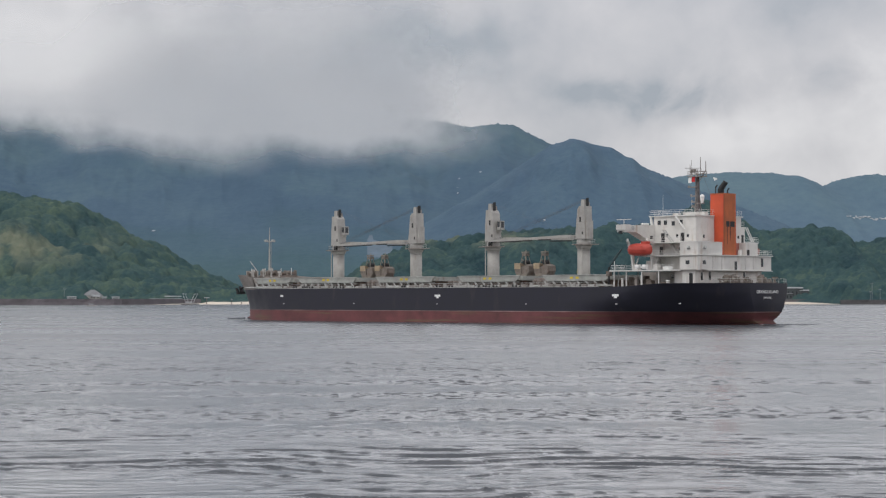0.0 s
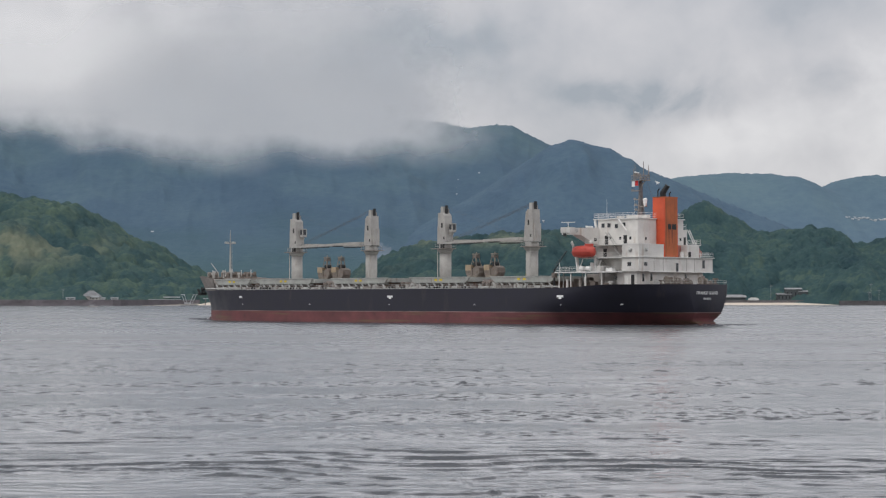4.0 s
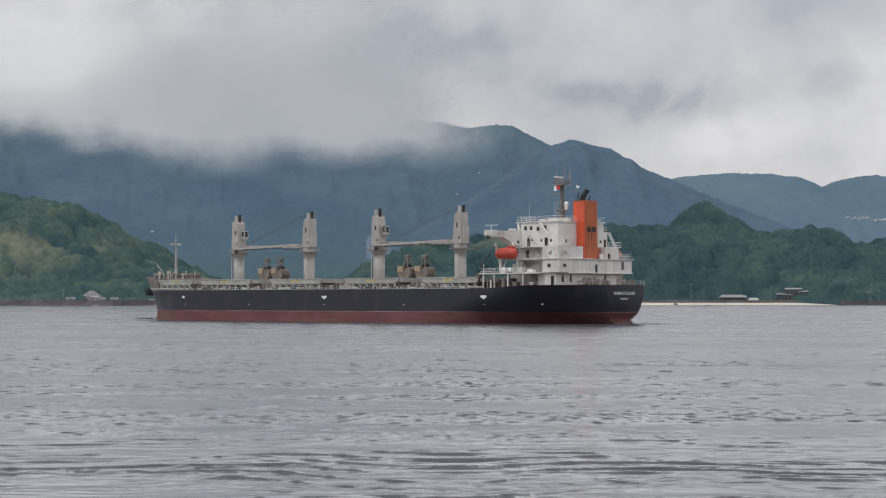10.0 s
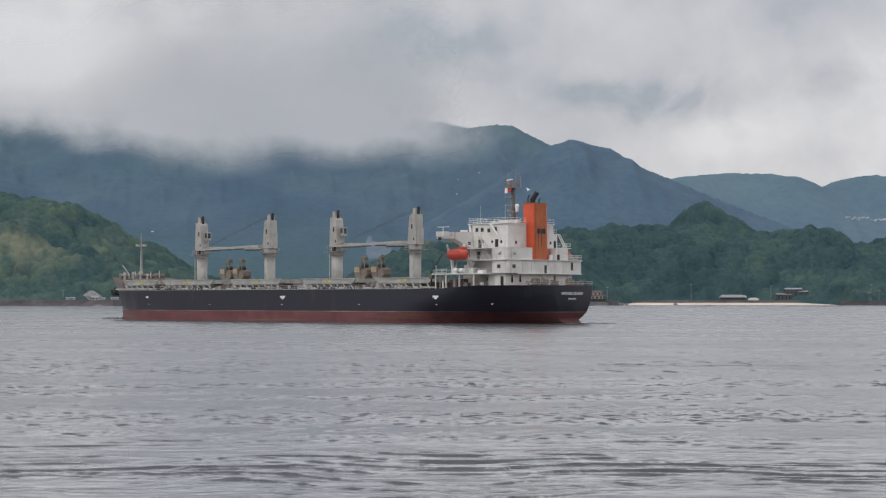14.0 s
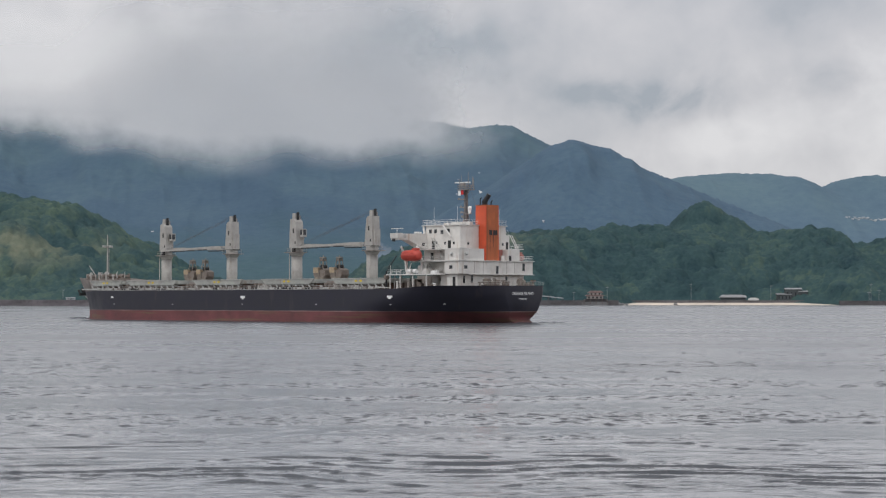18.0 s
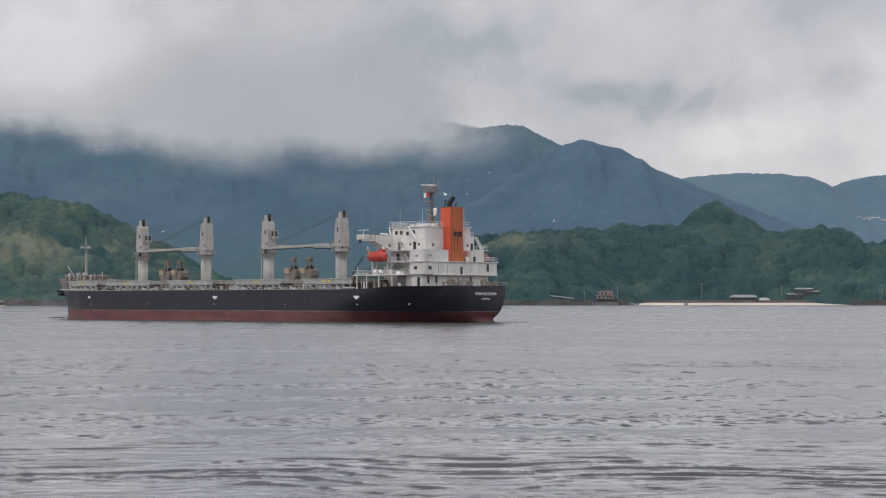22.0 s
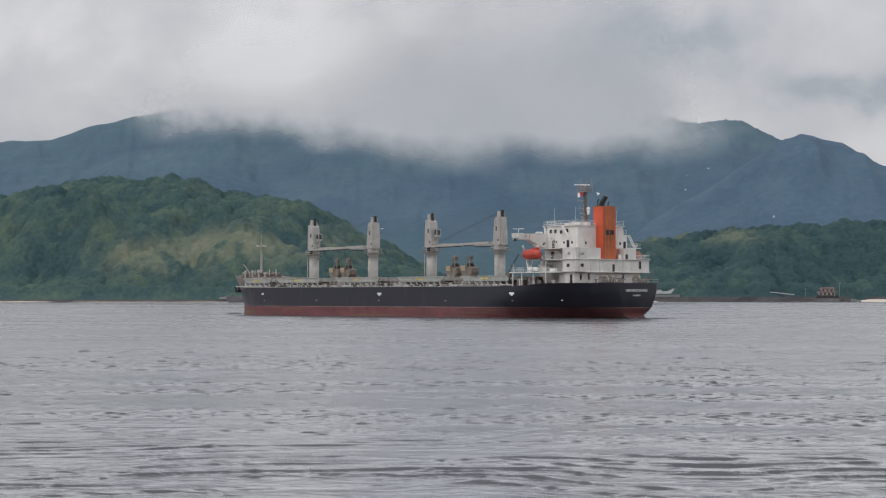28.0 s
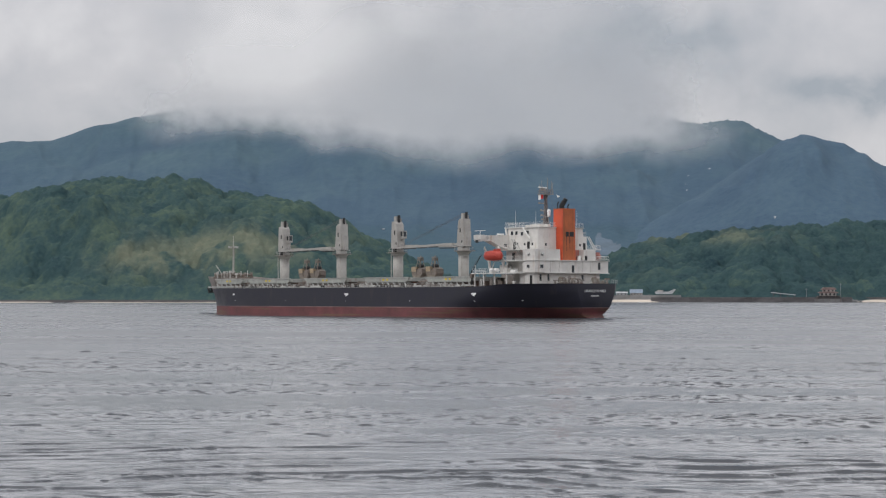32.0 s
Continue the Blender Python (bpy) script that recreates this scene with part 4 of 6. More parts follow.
        sub("jib_walkway", boxes((xs[0], xs[1], y_jib + 0.72, y_jib + 0.8, zz - 0.5, zz - 0.28)), M_BLACK, column)
    for i, dy in enumerate((-0.5, -0.3, -0.1, 0.1, 0.3, 0.5) if s > 0 else (0.0, 0.3)):
        sub("hoist_rope", tube(bmesh.new(), (x + s * 0.2, 1.5 * dy, 26.0 - 0.28 * (i % 3)), (x + s * (length - 1.0 - 1.3 * (i % 3)), y_jib + dy, z1 + 0.4 + 0.05 * (i % 3)), 0.018 if s > 0 else 0.013, seg=5), M_STEEL, column)
    sub("hook_block", soften(boxes((x + s * length - 0.3, x + s * length + 0.3, y_jib - 0.35, y_jib + 0.35, z1 - 1.0, z1 - 0.1)), 0.1), M_BLACK, column)


C1, C2, C3, C4 = 50.0, 23.3, -1.4, -28.1
crane(C1, -1, C2)
crane(C2, 1, C1)
crane(C3, -1, C4)
crane(C4, 1, C3)


# grabs resting on the hatches
def grab(x, y):
    g = part("grab", soften(boxes((x - 1.6, x + 1.6, y - 1.3, y + 1.3, 9.9, 10.5)), 0.1, 1), M_GRAB, ship, "rust-brown clamshell grab resting on a hatch")
    for s in (-1, 1):
        bm = bmesh.new()
        prism(bm, [(x + s * 0.1, 10.0), (x + s * 1.5, 10.0), (x + s * 2.1, 11.0), (x + s * 2.0, 12.1), (x + s * 1.2, 12.5), (x + s * 0.1, 11.9)], "y", y - 1.2, y + 1.2)
        sub("bucket_shell", soften(bm, 0.12, 1), M_RUSTGEAR, g, "weathered grab shell")
    bm = bmesh.new()
    for dx, dy in ((-0.8, -0.8), (0.8, -0.8), (-0.8, 0.8), (0.8, 0.8)):
        tube(bm, (x + dx * 1.1, y + dy, 12.2), (x + dx * 0.45, y + dy * 0.6, 14.5), 0.10, seg=6)
    sub("grab_arm", bm, M_GRAB, g)
    sub("grab_head", soften(boxes((x - 0.6, x + 0.5, y - 0.6, y + 0.6, 14.3, 14.9)), 0.15), M_RUSTGEAR, g)
    bm = bmesh.new()
    tube(bm, (x - 0.3, y - 0.7, 12.9), (x - 0.3, y + 0.7, 12.9), 0.5, seg=12)
    sub("pulley", bm, M_BLACK, g)
    bm = bmesh.new()
    tube(bm, (x + 0.5, y - 0.3, 12.3), (x + 1.1, y - 0.2, 13.6), 0.12, seg=6)
    tube(bm, (x - 0.2, y, 12.3), (x - 0.1, y, 15.6), 0.16, 0.1, seg=6)
    box(bm, x - 0.9, x + 1.0, y - 0.25, y + 0.25, 15.0, 15.25)
    sub("grab_linkage", bm, M_GRAB, g)
    sub("tarpaulin", soften(boxes((x + 0.4, x + 2.1, y - 0.3, y + 1.3, 11.5, 12.75)), 0.12), M_TAN, g, "sunlit tan cover")


for x, y in ((37.2, 1.5), (33.0, 0.8), (-12.6, 1.5), (-17.6, 0.8)):
    grab(x, y)


# ---- accommodation ----
def window_row(parent, spots, w=0.55, h=0.75, face="y", frame_mat=None):
    first = None
    for x, y, z in spots:
        if first is None:
            bm = boxes((-w / 2, w / 2, -0.03, 0.03, -h / 2, h / 2)) if face == "y" else boxes((-0.03, 0.03, -w / 2, w / 2, -h / 2, h / 2))
            first = sub("window", bm, M_GLASS, parent)
            first.location = (x, y, z)
        else:
            shared("window", first, parent, (x, y, z))


def panel(rows, width=0.05):
    return soften(boxes(*rows), width, 1)


A_Z, B_Z, C_Z, D_Z, E_Z, ROOF = 8.0, 10.7, 13.5, 16.15, 18.85, 21.4
part("deckhouse", panel([(-62.3, -55.0, -9.6, 7.0, 7.4, B_Z - 0.2)]), M_WHITE, ship, "white inner house under the boat deck")
lower = part("deckhouse", panel([(-67.3, -62.2, -9.6, 11.4, 7.4, B_Z)]), M_WHITE, ship, "white lower deckhouse with rust streaks")
for x, w in ((-66.3, 0.9), (-64.6, 0.9)):
    sub("door", boxes((x - w / 2, x + w / 2, 11.41, 11.46, 8.1, 10.05)), M_BLACK if x < -66 else M_TRIM, lower, "dark open doorway" if x < -66 else "white door")
sub("door_frame", boxes((-66.85, -65.7, 11.405, 11.44, 8.0, 10.15)), M_TRIM, lower)
window_row(lower, [(-67.32, 9.4, 9.5), (-67.32, 6.9, 9.6), (-67.32, -4.0, 9.5)], 0.6, 1.6, "x")
window_row(lower, [(-58.0, 7.02, 9.5), (-61.0, 7.02, 9.5)], 0.7, 0.8)
second = part("deckhouse", panel([(-68.3, -56.0, -11.5, 9.0, B_Z, C_Z)]), M_WHITE, ship, "white second deckhouse tier overhanging the stern deck")
window_row(second, [(-68.33, 0.0, 11.6), (-68.33, -8.5, 12.3)], 0.75, 1.7, "x")
for y in (7.2, 4.4, -3.0, -5.6):
    sub("seam", boxes((-68.33, -68.3, y - 0.03, y + 0.03, B_Z + 0.1, C_Z - 0.1)), M_GREY, second)
sub("deck_lip", boxes((-68.6, -56.0, -11.8, 12.3, C_Z, C_Z + 0.14)), M_TRIM, second)
sub("deck_lip", boxes((-68.5, -56.0, -11.7, 9.0, B_Z - 0.14, B_Z)), M_TRIM, second)
sub("deck_rail", rail([(-68.4, -6.0, C_Z + 0.1), (-68.4, -11.6, C_Z + 0.1), (-57, -11.6, C_Z + 0.1)]), M_TRIM, second)
block = part("deckhouse", panel([(-68.42, -64.0, 7.9, 12.0, B_Z, D_Z + 0.05)]), M_WHITE, ship, "white two-tier corner house with square windows")
window_row(block, [(-65.9, 12.01, 12.15)], 0.95, 0.75)
window_row(block, [(-68.43, 10.0, 12.15)], 0.95, 0.75, "x")
for spot in ((-66.2, 12.0, 15.0), (-68.42, 9.9, 15.0)):
    bm = bmesh.new()
    tube(bm, spot, (spot[0] - 0.35 * (spot[1] < 11), spot[1] + 0.35 * (spot[1] > 11), spot[2] + 0.15), 0.42, 0.3, 10)
    sub("floodlight", bm, M_RAIL, block)
sub("seam", boxes((-68.46, -63.96, 7.86, 12.04, C_Z - 0.05, C_Z + 0.05)), M_TRIM, block)
sub("seam", boxes((-68.45, -63.98, 7.88, 12.03, D_Z - 0.02, D_Z + 0.10)), M_TRIM, block)
part("engine_casing", panel([(-67.9, -64.4, 3.7, 7.5, C_Z, D_Z + 0.05)]), M_WHITE, ship, "white box casing beside the funnel")
part("engine_casing", panel([(-63.1, -58.0, -5.8, 7.0, C_Z, 15.9)]), M_WHITE, ship, "white engine casing")

tower = part("bridge_tower", panel([(-64.3, -53.0, -7.0, 7.5, B_Z, E_Z)]), M_WHITE, ship, "white bridge tower with small square windows")
window_row(tower, [(-59.65, 7.52, 17.5), (-62.35, 7.52, 17.5), (-57.0, 7.52, 17.6), (-57.4, 7.52, 12.2), (-60.2, 7.52, 12.2), (-60.3, 7.52, 14.9), (-63.2, 7.52, 14.9)], 0.5, 0.6)
window_row(tower, [(-64.32, 5.0, 17.4), (-64.32, -6.0, 17.4)], 0.5, 0.6, "x")
# Black door shapes added to stand for the shade in the deck recesses.
for x, z in ((-55.4, B_Z), (-59.0, B_Z), (-55.6, C_Z), (-62.0, C_Z), (-56.0, D_Z), (-61.0, D_Z)):
    sub("door", boxes((x - 0.45, x + 0.45, 7.51, 7.56, z + 0.15, z + 1.95)), M_BLACK, tower, "dark open doorway")
for z, out in ((C_Z, 12.2), (D_Z, 11.4)):
    sub("side_deck", boxes((-64.2, -53.4, 7.5, out, z - 0.12, z)), M_TRIM, tower)
    sub("side_rail", rail([(-53.6, out - 0.1, z), (-63.9, out - 0.1, z)]), M_TRIM, tower)
for x, z in ((-58.6, D_Z), (-60.4, C_Z), (-57.0, B_Z)):
    bm = bmesh.new()
    for y in (9.9, 10.7):
        prism(bm, [(x, z + 2.5), (x + 0.2, z + 2.5), (x - 2.1, z), (x - 2.3, z)], "y", y - 0.04, y + 0.04)
    for i in range(8):
        xx = x - 2.1 * i / 8
        box(bm, xx - 0.15, xx + 0.2, 9.9, 10.7, z + 2.35 - i * 0.31, z + 2.4 - i * 0.31)
    sub("stairway", bm, M_RAIL, tower, "steep white outside stair")
wheel = part("wheelhouse", panel([(-64.25, -53.6, -7.0, 7.45, E_Z, ROOF)]), M_WHITE, ship, "white wheelhouse with dark windows and railed roof")
window_row(wheel, [(-60.6, 7.47, 20.25), (-55.0, 7.47, 20.2), (-56.6, 7.47, 20.2), (-58.6, 7.47, 20.0)], 0.8, 0.85)
sub("corner_post", prism(bmesh.new(), [(-53.0, E_Z), (-53.6, E_Z), (-53.1, ROOF), (-52.6, ROOF)], "y", 7.3, 7.6), M_TRIM, wheel)
sub("roof_edge", boxes((-64.5, -52.5, -7.3, 7.75, ROOF, ROOF + 0.18)), M_TRIM, wheel)
sub("roof_rail", rail([(-52.7, -7.1, ROOF + 0.15), (-52.7, 7.6, ROOF + 0.15), (-64.3, 7.6, ROOF + 0.15), (-64.3, -7.1, ROOF + 0.15)], 1.1, 1.3), M_TRIM, wheel)
bm = bmesh.new()
prism(bm, [(-59.6, ROOF), (-59.78, ROOF), (-62.1, E_Z), (-61.9, E_Z)], "y", 7.9, 8.4)
sub("roof_ladder", bm, M_TRIM, wheel)
for x, y, w in ((-60.8, 4.6, 1.6), (-62.6, 3.4, 1.1), (-55.5, 2.6, 0.6)):
    sub("roof_locker", soften(boxes((x - w, x + w, y - 0.5, y + 0.5, ROOF + 0.15, ROOF + 0.85)), 0.1), M_WHITE, wheel)
for s in (1, -1):
    bm = bmesh.new()
    prism(bm, [(s * 7.4, 16.25), (s * 7.4, 19.75), (s * 16.3, 19.55), (s * 16.3, 18.2), (s * 13.2, 18.25), (s * 9.0, 16.6)], "x", -53.9, -51.6)
    wing = part("bridge_wing", soften(bm, 0.06, 1), M_WHITE, ship, "white cantilevered bridge wing")
    sub("wing_box", soften(boxes((-54.0, -51.5, min(s * 14.9, s * 16.5), max(s * 14.9, s * 16.5), 18.6, 19.7)), 0.08), M_WHITE, wing)
    sub("navigation_light", boxes((-52.9, -52.2, min(s * 16.2, s * 16.55), max(s * 16.2, s * 16.55), 17.85, 18.45)), M_BLACK, wing)
    bm = bmesh.new()
    tube(bm, (-52.6, s * 15.4, 19.6), (-52.6, s * 15.4, 20.7), 0.06)
    box(bm, -54.4, -50.8, s * 15.4 - 0.08, s * 15.4 + 0.08, 20.65, 20.78)
    sub("aerial", bm, M_TRIM, wing)
    bm = bmesh.new()
    tube(bm, (-53.92, s * 14.3, 19.05), (-54.0, s * 14.3, 19.05), 0.42, 0.42, 16)
    sub("lifebuoy", bm, M_RAIL, wing)
    sub("wing_window", boxes((-53.94, -53.9, min(s * 8.2, s * 9.0), max(s * 8.2, s * 9.0), 17.0, 17.6)), M_GLASS, wing)
bm = bmesh.new()
tube(bm, (-52.6, 8.0, 19.95), (-52.6, 10.0, 19.95), 0.2, seg=10)
part("life_raft_case", bm, M_MARK, ship)

# boat deck, lifeboats
boat_deck = part("boat_deck", boxes((-64.0, -47.2, 8.9, 13.6, B_Z - 0.2, B_Z + 0.05)), M_TRIM, ship, "white boat deck on posts beside the house")
post = sub("deck_post", boxes((-0.1, 0.1, 13.2, 13.4, 7.2, B_Z - 0.2)), M_TRIM, boat_deck)
post.location = (-48.2, 0, 0)
for x in (-51.4, -55.4, -59.7):
    shared("deck_post", post, boat_deck, (x, 0, 0))
sub("boat_deck_rail", rail([(-53.0, 13.4, B_Z), (-47.4, 13.4, B_Z), (-47.4, 9.2, B_Z)], 1.0, 1.3), M_TRIM, boat_deck)
sub("boat_deck_rail", rail([(-57.5, 13.4, B_Z), (-63.6, 13.4, B_Z)], 1.0, 1.3), M_TRIM, boat_deck)
sub("lamp_post", tube(bmesh.new(), (-48.0, 13.0, B_Z), (-48.0, 13.0, B_Z + 1.9), 0.06), M_TRIM, boat_deck)
# Grey, not the house's white: shade of the deep passage put into the paint.
part("store_house", panel([(-55.2, -48.5, 0.0, 5.2, 7.2, B_Z - 0.25)]), M_GREY, ship, "store under the boat deck, grey for the passage's shade")
for x, y0, h in ((-48.6, 8.0, 2.2), (-50.2, 9.2, 1.6), (-52.2, 8.6, 2.4), (-54.0, 9.8, 1.4), (-56.6, 12.0, 1.5), (-60.4, 12.2, 1.2)):
    part("deck_machine", soften(boxes((x - 0.7, x + 0.6, y0 - 0.6, y0 + 0.7, 7.2, 7.2 + h)), 0.12), M_RUSTGEAR, ship, "dark rusty machinery under the boat deck")
for x in (-47.8, -49.9, -53.0, -57.8):
    part("pipe_riser", tube(bmesh.new(), (x, 11.6, 7.3), (x + 0.3, 11.2, 10.5), 0.13, seg=8), M_RAIL, ship)
for x, w, h, m in ((-49.6, 0.5, 1.5, M_TRIM), (-50.9, 0.4, 1.1, M_RUSTGEAR), (-53.2, 0.7, 1.7, M_GREY), (-54.6, 0.5, 2.0, M_WHITE), (-56.4, 0.8, 1.2, M_RUSTGEAR), (-58.4, 0.5, 1.4, M_GREY), (-61.3, 0.7, 1.0, M_TRIM)):
    bm = bmesh.new()
    tube(bm, (x, 12.4, 7.5), (x, 12.4, 7.5 + h), w * 0.55, w * 0.5, 10)
    tube(bm, (x, 12.4, 7.5 + h), (x, 12.4, 7.7 + h), w * 0.75, w * 0.6, 10)
    part("deck_fitting", bm, m, ship)


def lifeboat(x0, x1, y, z0, z1, half, paint=M_BOAT, label="closed orange-red lifeboat hanging in davits"):
    bm = bmesh.new()
    rings = []
    n = 15
    for i in range(n):
        t = i / (n - 1)
        k = max(0.03, 1 - abs(2 * t - 1) ** 3.2) ** 0.5
        ring = []
        for j in range(16):
            a = 6.28318 * j / 16
            c, s = math.cos(a), math.sin(a)
            rx = half * k * math.copysign(abs(c) ** 0.8, c)
            mid, up, down = z0 + 0.48 * (z1 - z0), (z1 - z0) * 0.52, (z1 - z0) * 0.48
            rz = (up if s > 0 else down) * (0.35 + 0.65 * k) * math.copysign(abs(s) ** 0.8, s)
            ring.append(bm.verts.new((x0 + (x1 - x0) * t, y + rx, mid + rz)))
        rings.append(ring)
    for a, b in zip(rings, rings[1:]):
        for j in range(16):
            f = bm.faces.new((a[j], a[(j + 1) % 16], b[(j + 1) % 16], b[j]))
            f.smooth = True
    bm.faces.new(rings[0])
    bm.faces.new(rings[-1][::-1])
    boat = part("lifeboat", bm, paint, ship, label)
    mid = z0 + 0.48 * (z1 - z0)
    sub("rubbing_strake", soften(boxes((x0 + 0.7, x1 - 0.7, y - half - 0.04, y + half + 0.04, mid - 0.1, mid + 0.04)), 0.04, 1), paint, boat)
    sub("steering_hatch", soften(boxes((x0 + 0.9, x0 + 2.2, y - 0.6, y + 0.6, z1 - 0.35, z1 + 0.35)), 0.15), paint, boat)
    for x in (x0 + 1.6, x0 + 2.9, x0 + 4.2):
        sub("boat_window", boxes((x - 0.25, x + 0.25, y + half * 0.86, y + half * 0.94, mid + 0.45, mid + 0.7)), paint, boat)


lifeboat(-57.9, -52.0, 13.3, 13.55, 16.0, 1.25)
lifeboat(-64.5, -61.6, -12.6, 13.75, 15.4, 0.8, M_FADED, "faded red rescue boat on the far side")
for x in (-51.6, -56.6):
    bm = bmesh.new()
    prism(bm, [(11.0, B_Z), (11.6, B_Z), (12.0, 13.4), (13.3, 16.6), (13.1, 17.0), (11.4, 13.8)], "x", x - 0.17, x + 0.17)
    tube(bm, (x, 11.2, B_Z), (x - 1.2, 11.2, 13.2), 0.12)
    davit = part("davit", bm, M_TRIM, ship, "white curved lifeboat davit")
    sub("fall_rope", tube(bmesh.new(), (x, 13.2, 16.8), (x, 13.2, 15.6), 0.04, seg=5), M_STEEL, davit)
    sub("winch", soften(boxes((x - 1.5, x - 0.4, 10.8, 11.8, B_Z, B_Z + 1.2)), 0.1), M_WHITE, davit)
for x in (-54.2, -55.9):
    bm = bmesh.new()
    tube(bm, (x - 0.5, 13.0, 11.35), (x + 0.5, 13.0, 11.35), 0.46, seg=14)
    part("life_raft_canister", soften(bm, 0.08), M_MARK, ship, "white life raft canister on the boat deck")
part("deck_locker", soften(boxes((-57.0, -54.2, 9.4, 10.6, B_Z, B_Z + 1.9)), 0.06), M_WHITE, ship)
part("rescue_launch", soften(boxes((-61.8, -60.2, 11.6, 12.6, B_Z + 0.04, B_Z + 0.75)), 0.2), M_MARK, ship)

# stores crane forward of the boat deck
bm = bmesh.new()
tube(bm, (-46.0, 12.4, 7.2), (-46.0, 12.4, 11.4), 0.22, 0.18, 10)
stores_crane = part("stores_crane", bm, M_BLACK, ship, "dark slewing stores crane with a raised jib")
sub("crane_jib", tube(bmesh.new(), (-46.0, 12.4, 11.1), (-49.5, 12.4, 15.0), 0.13, 0.08, 8), M_BLACK, stores_crane)
sub("jib_stay", tube(bmesh.new(), (-46.0, 12.4, 11.9), (-49.1, 12.4, 14.9), 0.05, seg=5), M_STEEL, stores_crane)
sub("winch_box", soften(boxes((-46.5, -45.6, 12.0, 12.8, 9.6, 10.6)), 0.08), M_RUSTGEAR, stores_crane)

# funnel
bm = bmesh.new()
prism(bm, [(-66.45, -2.55), (-63.3, -2.55), (-63.3, 1.75), (-66.45, 1.75)], "z", C_Z, 25.8)
for v in bm.verts:
    if v.co.z > 20:
        v.co.y = -0.4 + (v.co.y + 0.4) * 0.93
funnel = part("funnel", soften(bm, 0.22, 3), M_ORANGE, ship, "tall orange funnel with rust-streaked after side")
bm = bmesh.new()
prism(bm, [(-2.35, C_Z + 0.05), (1.55, C_Z + 0.05), (1.4, 25.7), (-2.2, 25.7)], "x", -66.49, -66.44)
sub("rear_plating", bm, M_RUSTY, funnel, "rust-streaked brown-orange rear plating")
sub("rim", soften(boxes((-66.5, -63.25, -2.45, 1.65, 25.75, 25.95)), 0.05, 1), M_RUSTY, funnel)
for y0, y1 in ((-0.35, 0.65), (-1.95, -0.6)):
    sub("louvre", boxes((-66.53, -66.48, y0, y1, 19.3, 20.4)), M_BLACK, funnel, "black soot-stained louvre")
for y0, y1, z0, in ((0.25, 0.42, 15.8), (-0.75, -0.55, 16.6)):
    sub("soot_streak", prism(bmesh.new(), [(y0, 19.4), (y1, 19.4), (y1 - 0.06, z0), (y0 + 0.05, z0)], "x", -66.51, -66.485), M_BLACK, funnel)
bm = bmesh.new()
tube(bm, (-65.0, 0.5, 25.6), (-65.0, 0.5, 26.9), 0.62, seg=16)
tube(bm, (-65.0, 0.5, 26.7), (-65.9, 0.0, 28.3), 0.60, 0.52, 16)
sub("exhaust_pipe", bm, M_BLACK, funnel, "bent black exhaust pipe")
for x, y, h in ((-64.4, 1.3, 1.5), (-65.6, -0.9, 0.9), (-66.0, 0.9, 1.0)):
    bm = bmesh.new()
    tube(bm, (x, y, 25.6), (x, y, 25.8 + h), 0.13)
    tube(bm, (x, y, 25.7 + h), (x - 0.4, y, 26.1 + h), 0.13)
    sub("vent_pipe", bm, M_BLACK, funnel)
sub("vent_box", soften(boxes((-66.9, -66.45, -3.9, -3.1, C_Z, C_Z + 1.3)), 0.06), M_TRIM, funnel)

# starboard upper works
after_box = part("engine_casing", panel([(-67.6, -64.4, -8.0, -4.2, C_Z, D_Z + 0.05)]), M_WHITE, ship, "white box casing on the starboard side of the funnel")
sub("doorway", boxes((-67.64, -67.58, -5.3, -4.5, C_Z + 0.05, C_Z + 1.3)), M_BLACK, after_box, "dark open doorway")
sb = part("deckhouse", panel([(-64.0, -57.0, -8.5, -5.0, C_Z, 19.5)]), M_WHITE, ship, "white starboard stair tower")
sub("doorway", boxes((-64.03, -64.0, -8.1, -7.1, 16.3, 17.9)), M_BLACK, sb)
sub("tower_rail", rail([(-63.9, -5.2, 19.5), (-63.9, -8.4, 19.5), (-57.2, -8.4, 19.5)], 1.0, 1.1), M_TRIM, sb)
sub("searchlight", soften(boxes((-63.8, -63.0, -7.6, -6.6, 19.5, 20.4)), 0.15), M_WHITE, sb)
sb2 = part("deckhouse", panel([(-63.8, -57.0, -10.9, -8.5, C_Z, D_Z + 0.2)]), M_WHITE, ship, "white starboard side house")
sub("side_platform", boxes((-64.0, -58.0, -13.2, -8.5, 16.3, 16.45)), M_TRIM, sb2)
sub("platform_rail", rail([(-63.9, -10.4, 16.45), (-63.9, -13.1, 16.45), (-58.1, -13.1, 16.45)], 1.0, 1.1), M_TRIM, sb2)
bm = bmesh.new()
for y in (-9.2, -8.6):
    prism(bm, [(y, 19.5), (y - 0.25, 19.5), (y - 2.4, 16.5), (y - 2.1, 16.5)], "x", -64.0, -63.9)
sub("stairway", bm, M_TRIM, sb2)
part("casing", panel([(-65.9, -63.0, -5.3, -2.7, C_Z, D_Z)]), M_FADED, ship, "faded red casing beside the funnel foot")

# radar mast
bm = bmesh.new()
prism(bm, [(-59.3, -0.5), (-58.2, -0.5), (-58.2, 0.5), (-59.3, 0.5)], "z", ROOF, 29.6)
for v in bm.verts:
    k = 0.5 if v.co.z > 25 else 0.8
    v.co.x, v.co.y = -58.75 + (v.co.x + 58.75) * k, v.co.y * k
mast = part("radar_mast", bm, material("rusty_mast_paint", (0.115, 0.108, 0.108), 0.7, vary=0.3, stain=RUST, stain_amount=0.3), ship, "grey-brown radar mast with aerials")
sub("mast_platform", boxes((-60.4, -57.0, -1.1, 1.1, 29.5, 29.65)), M_GREY, mast)
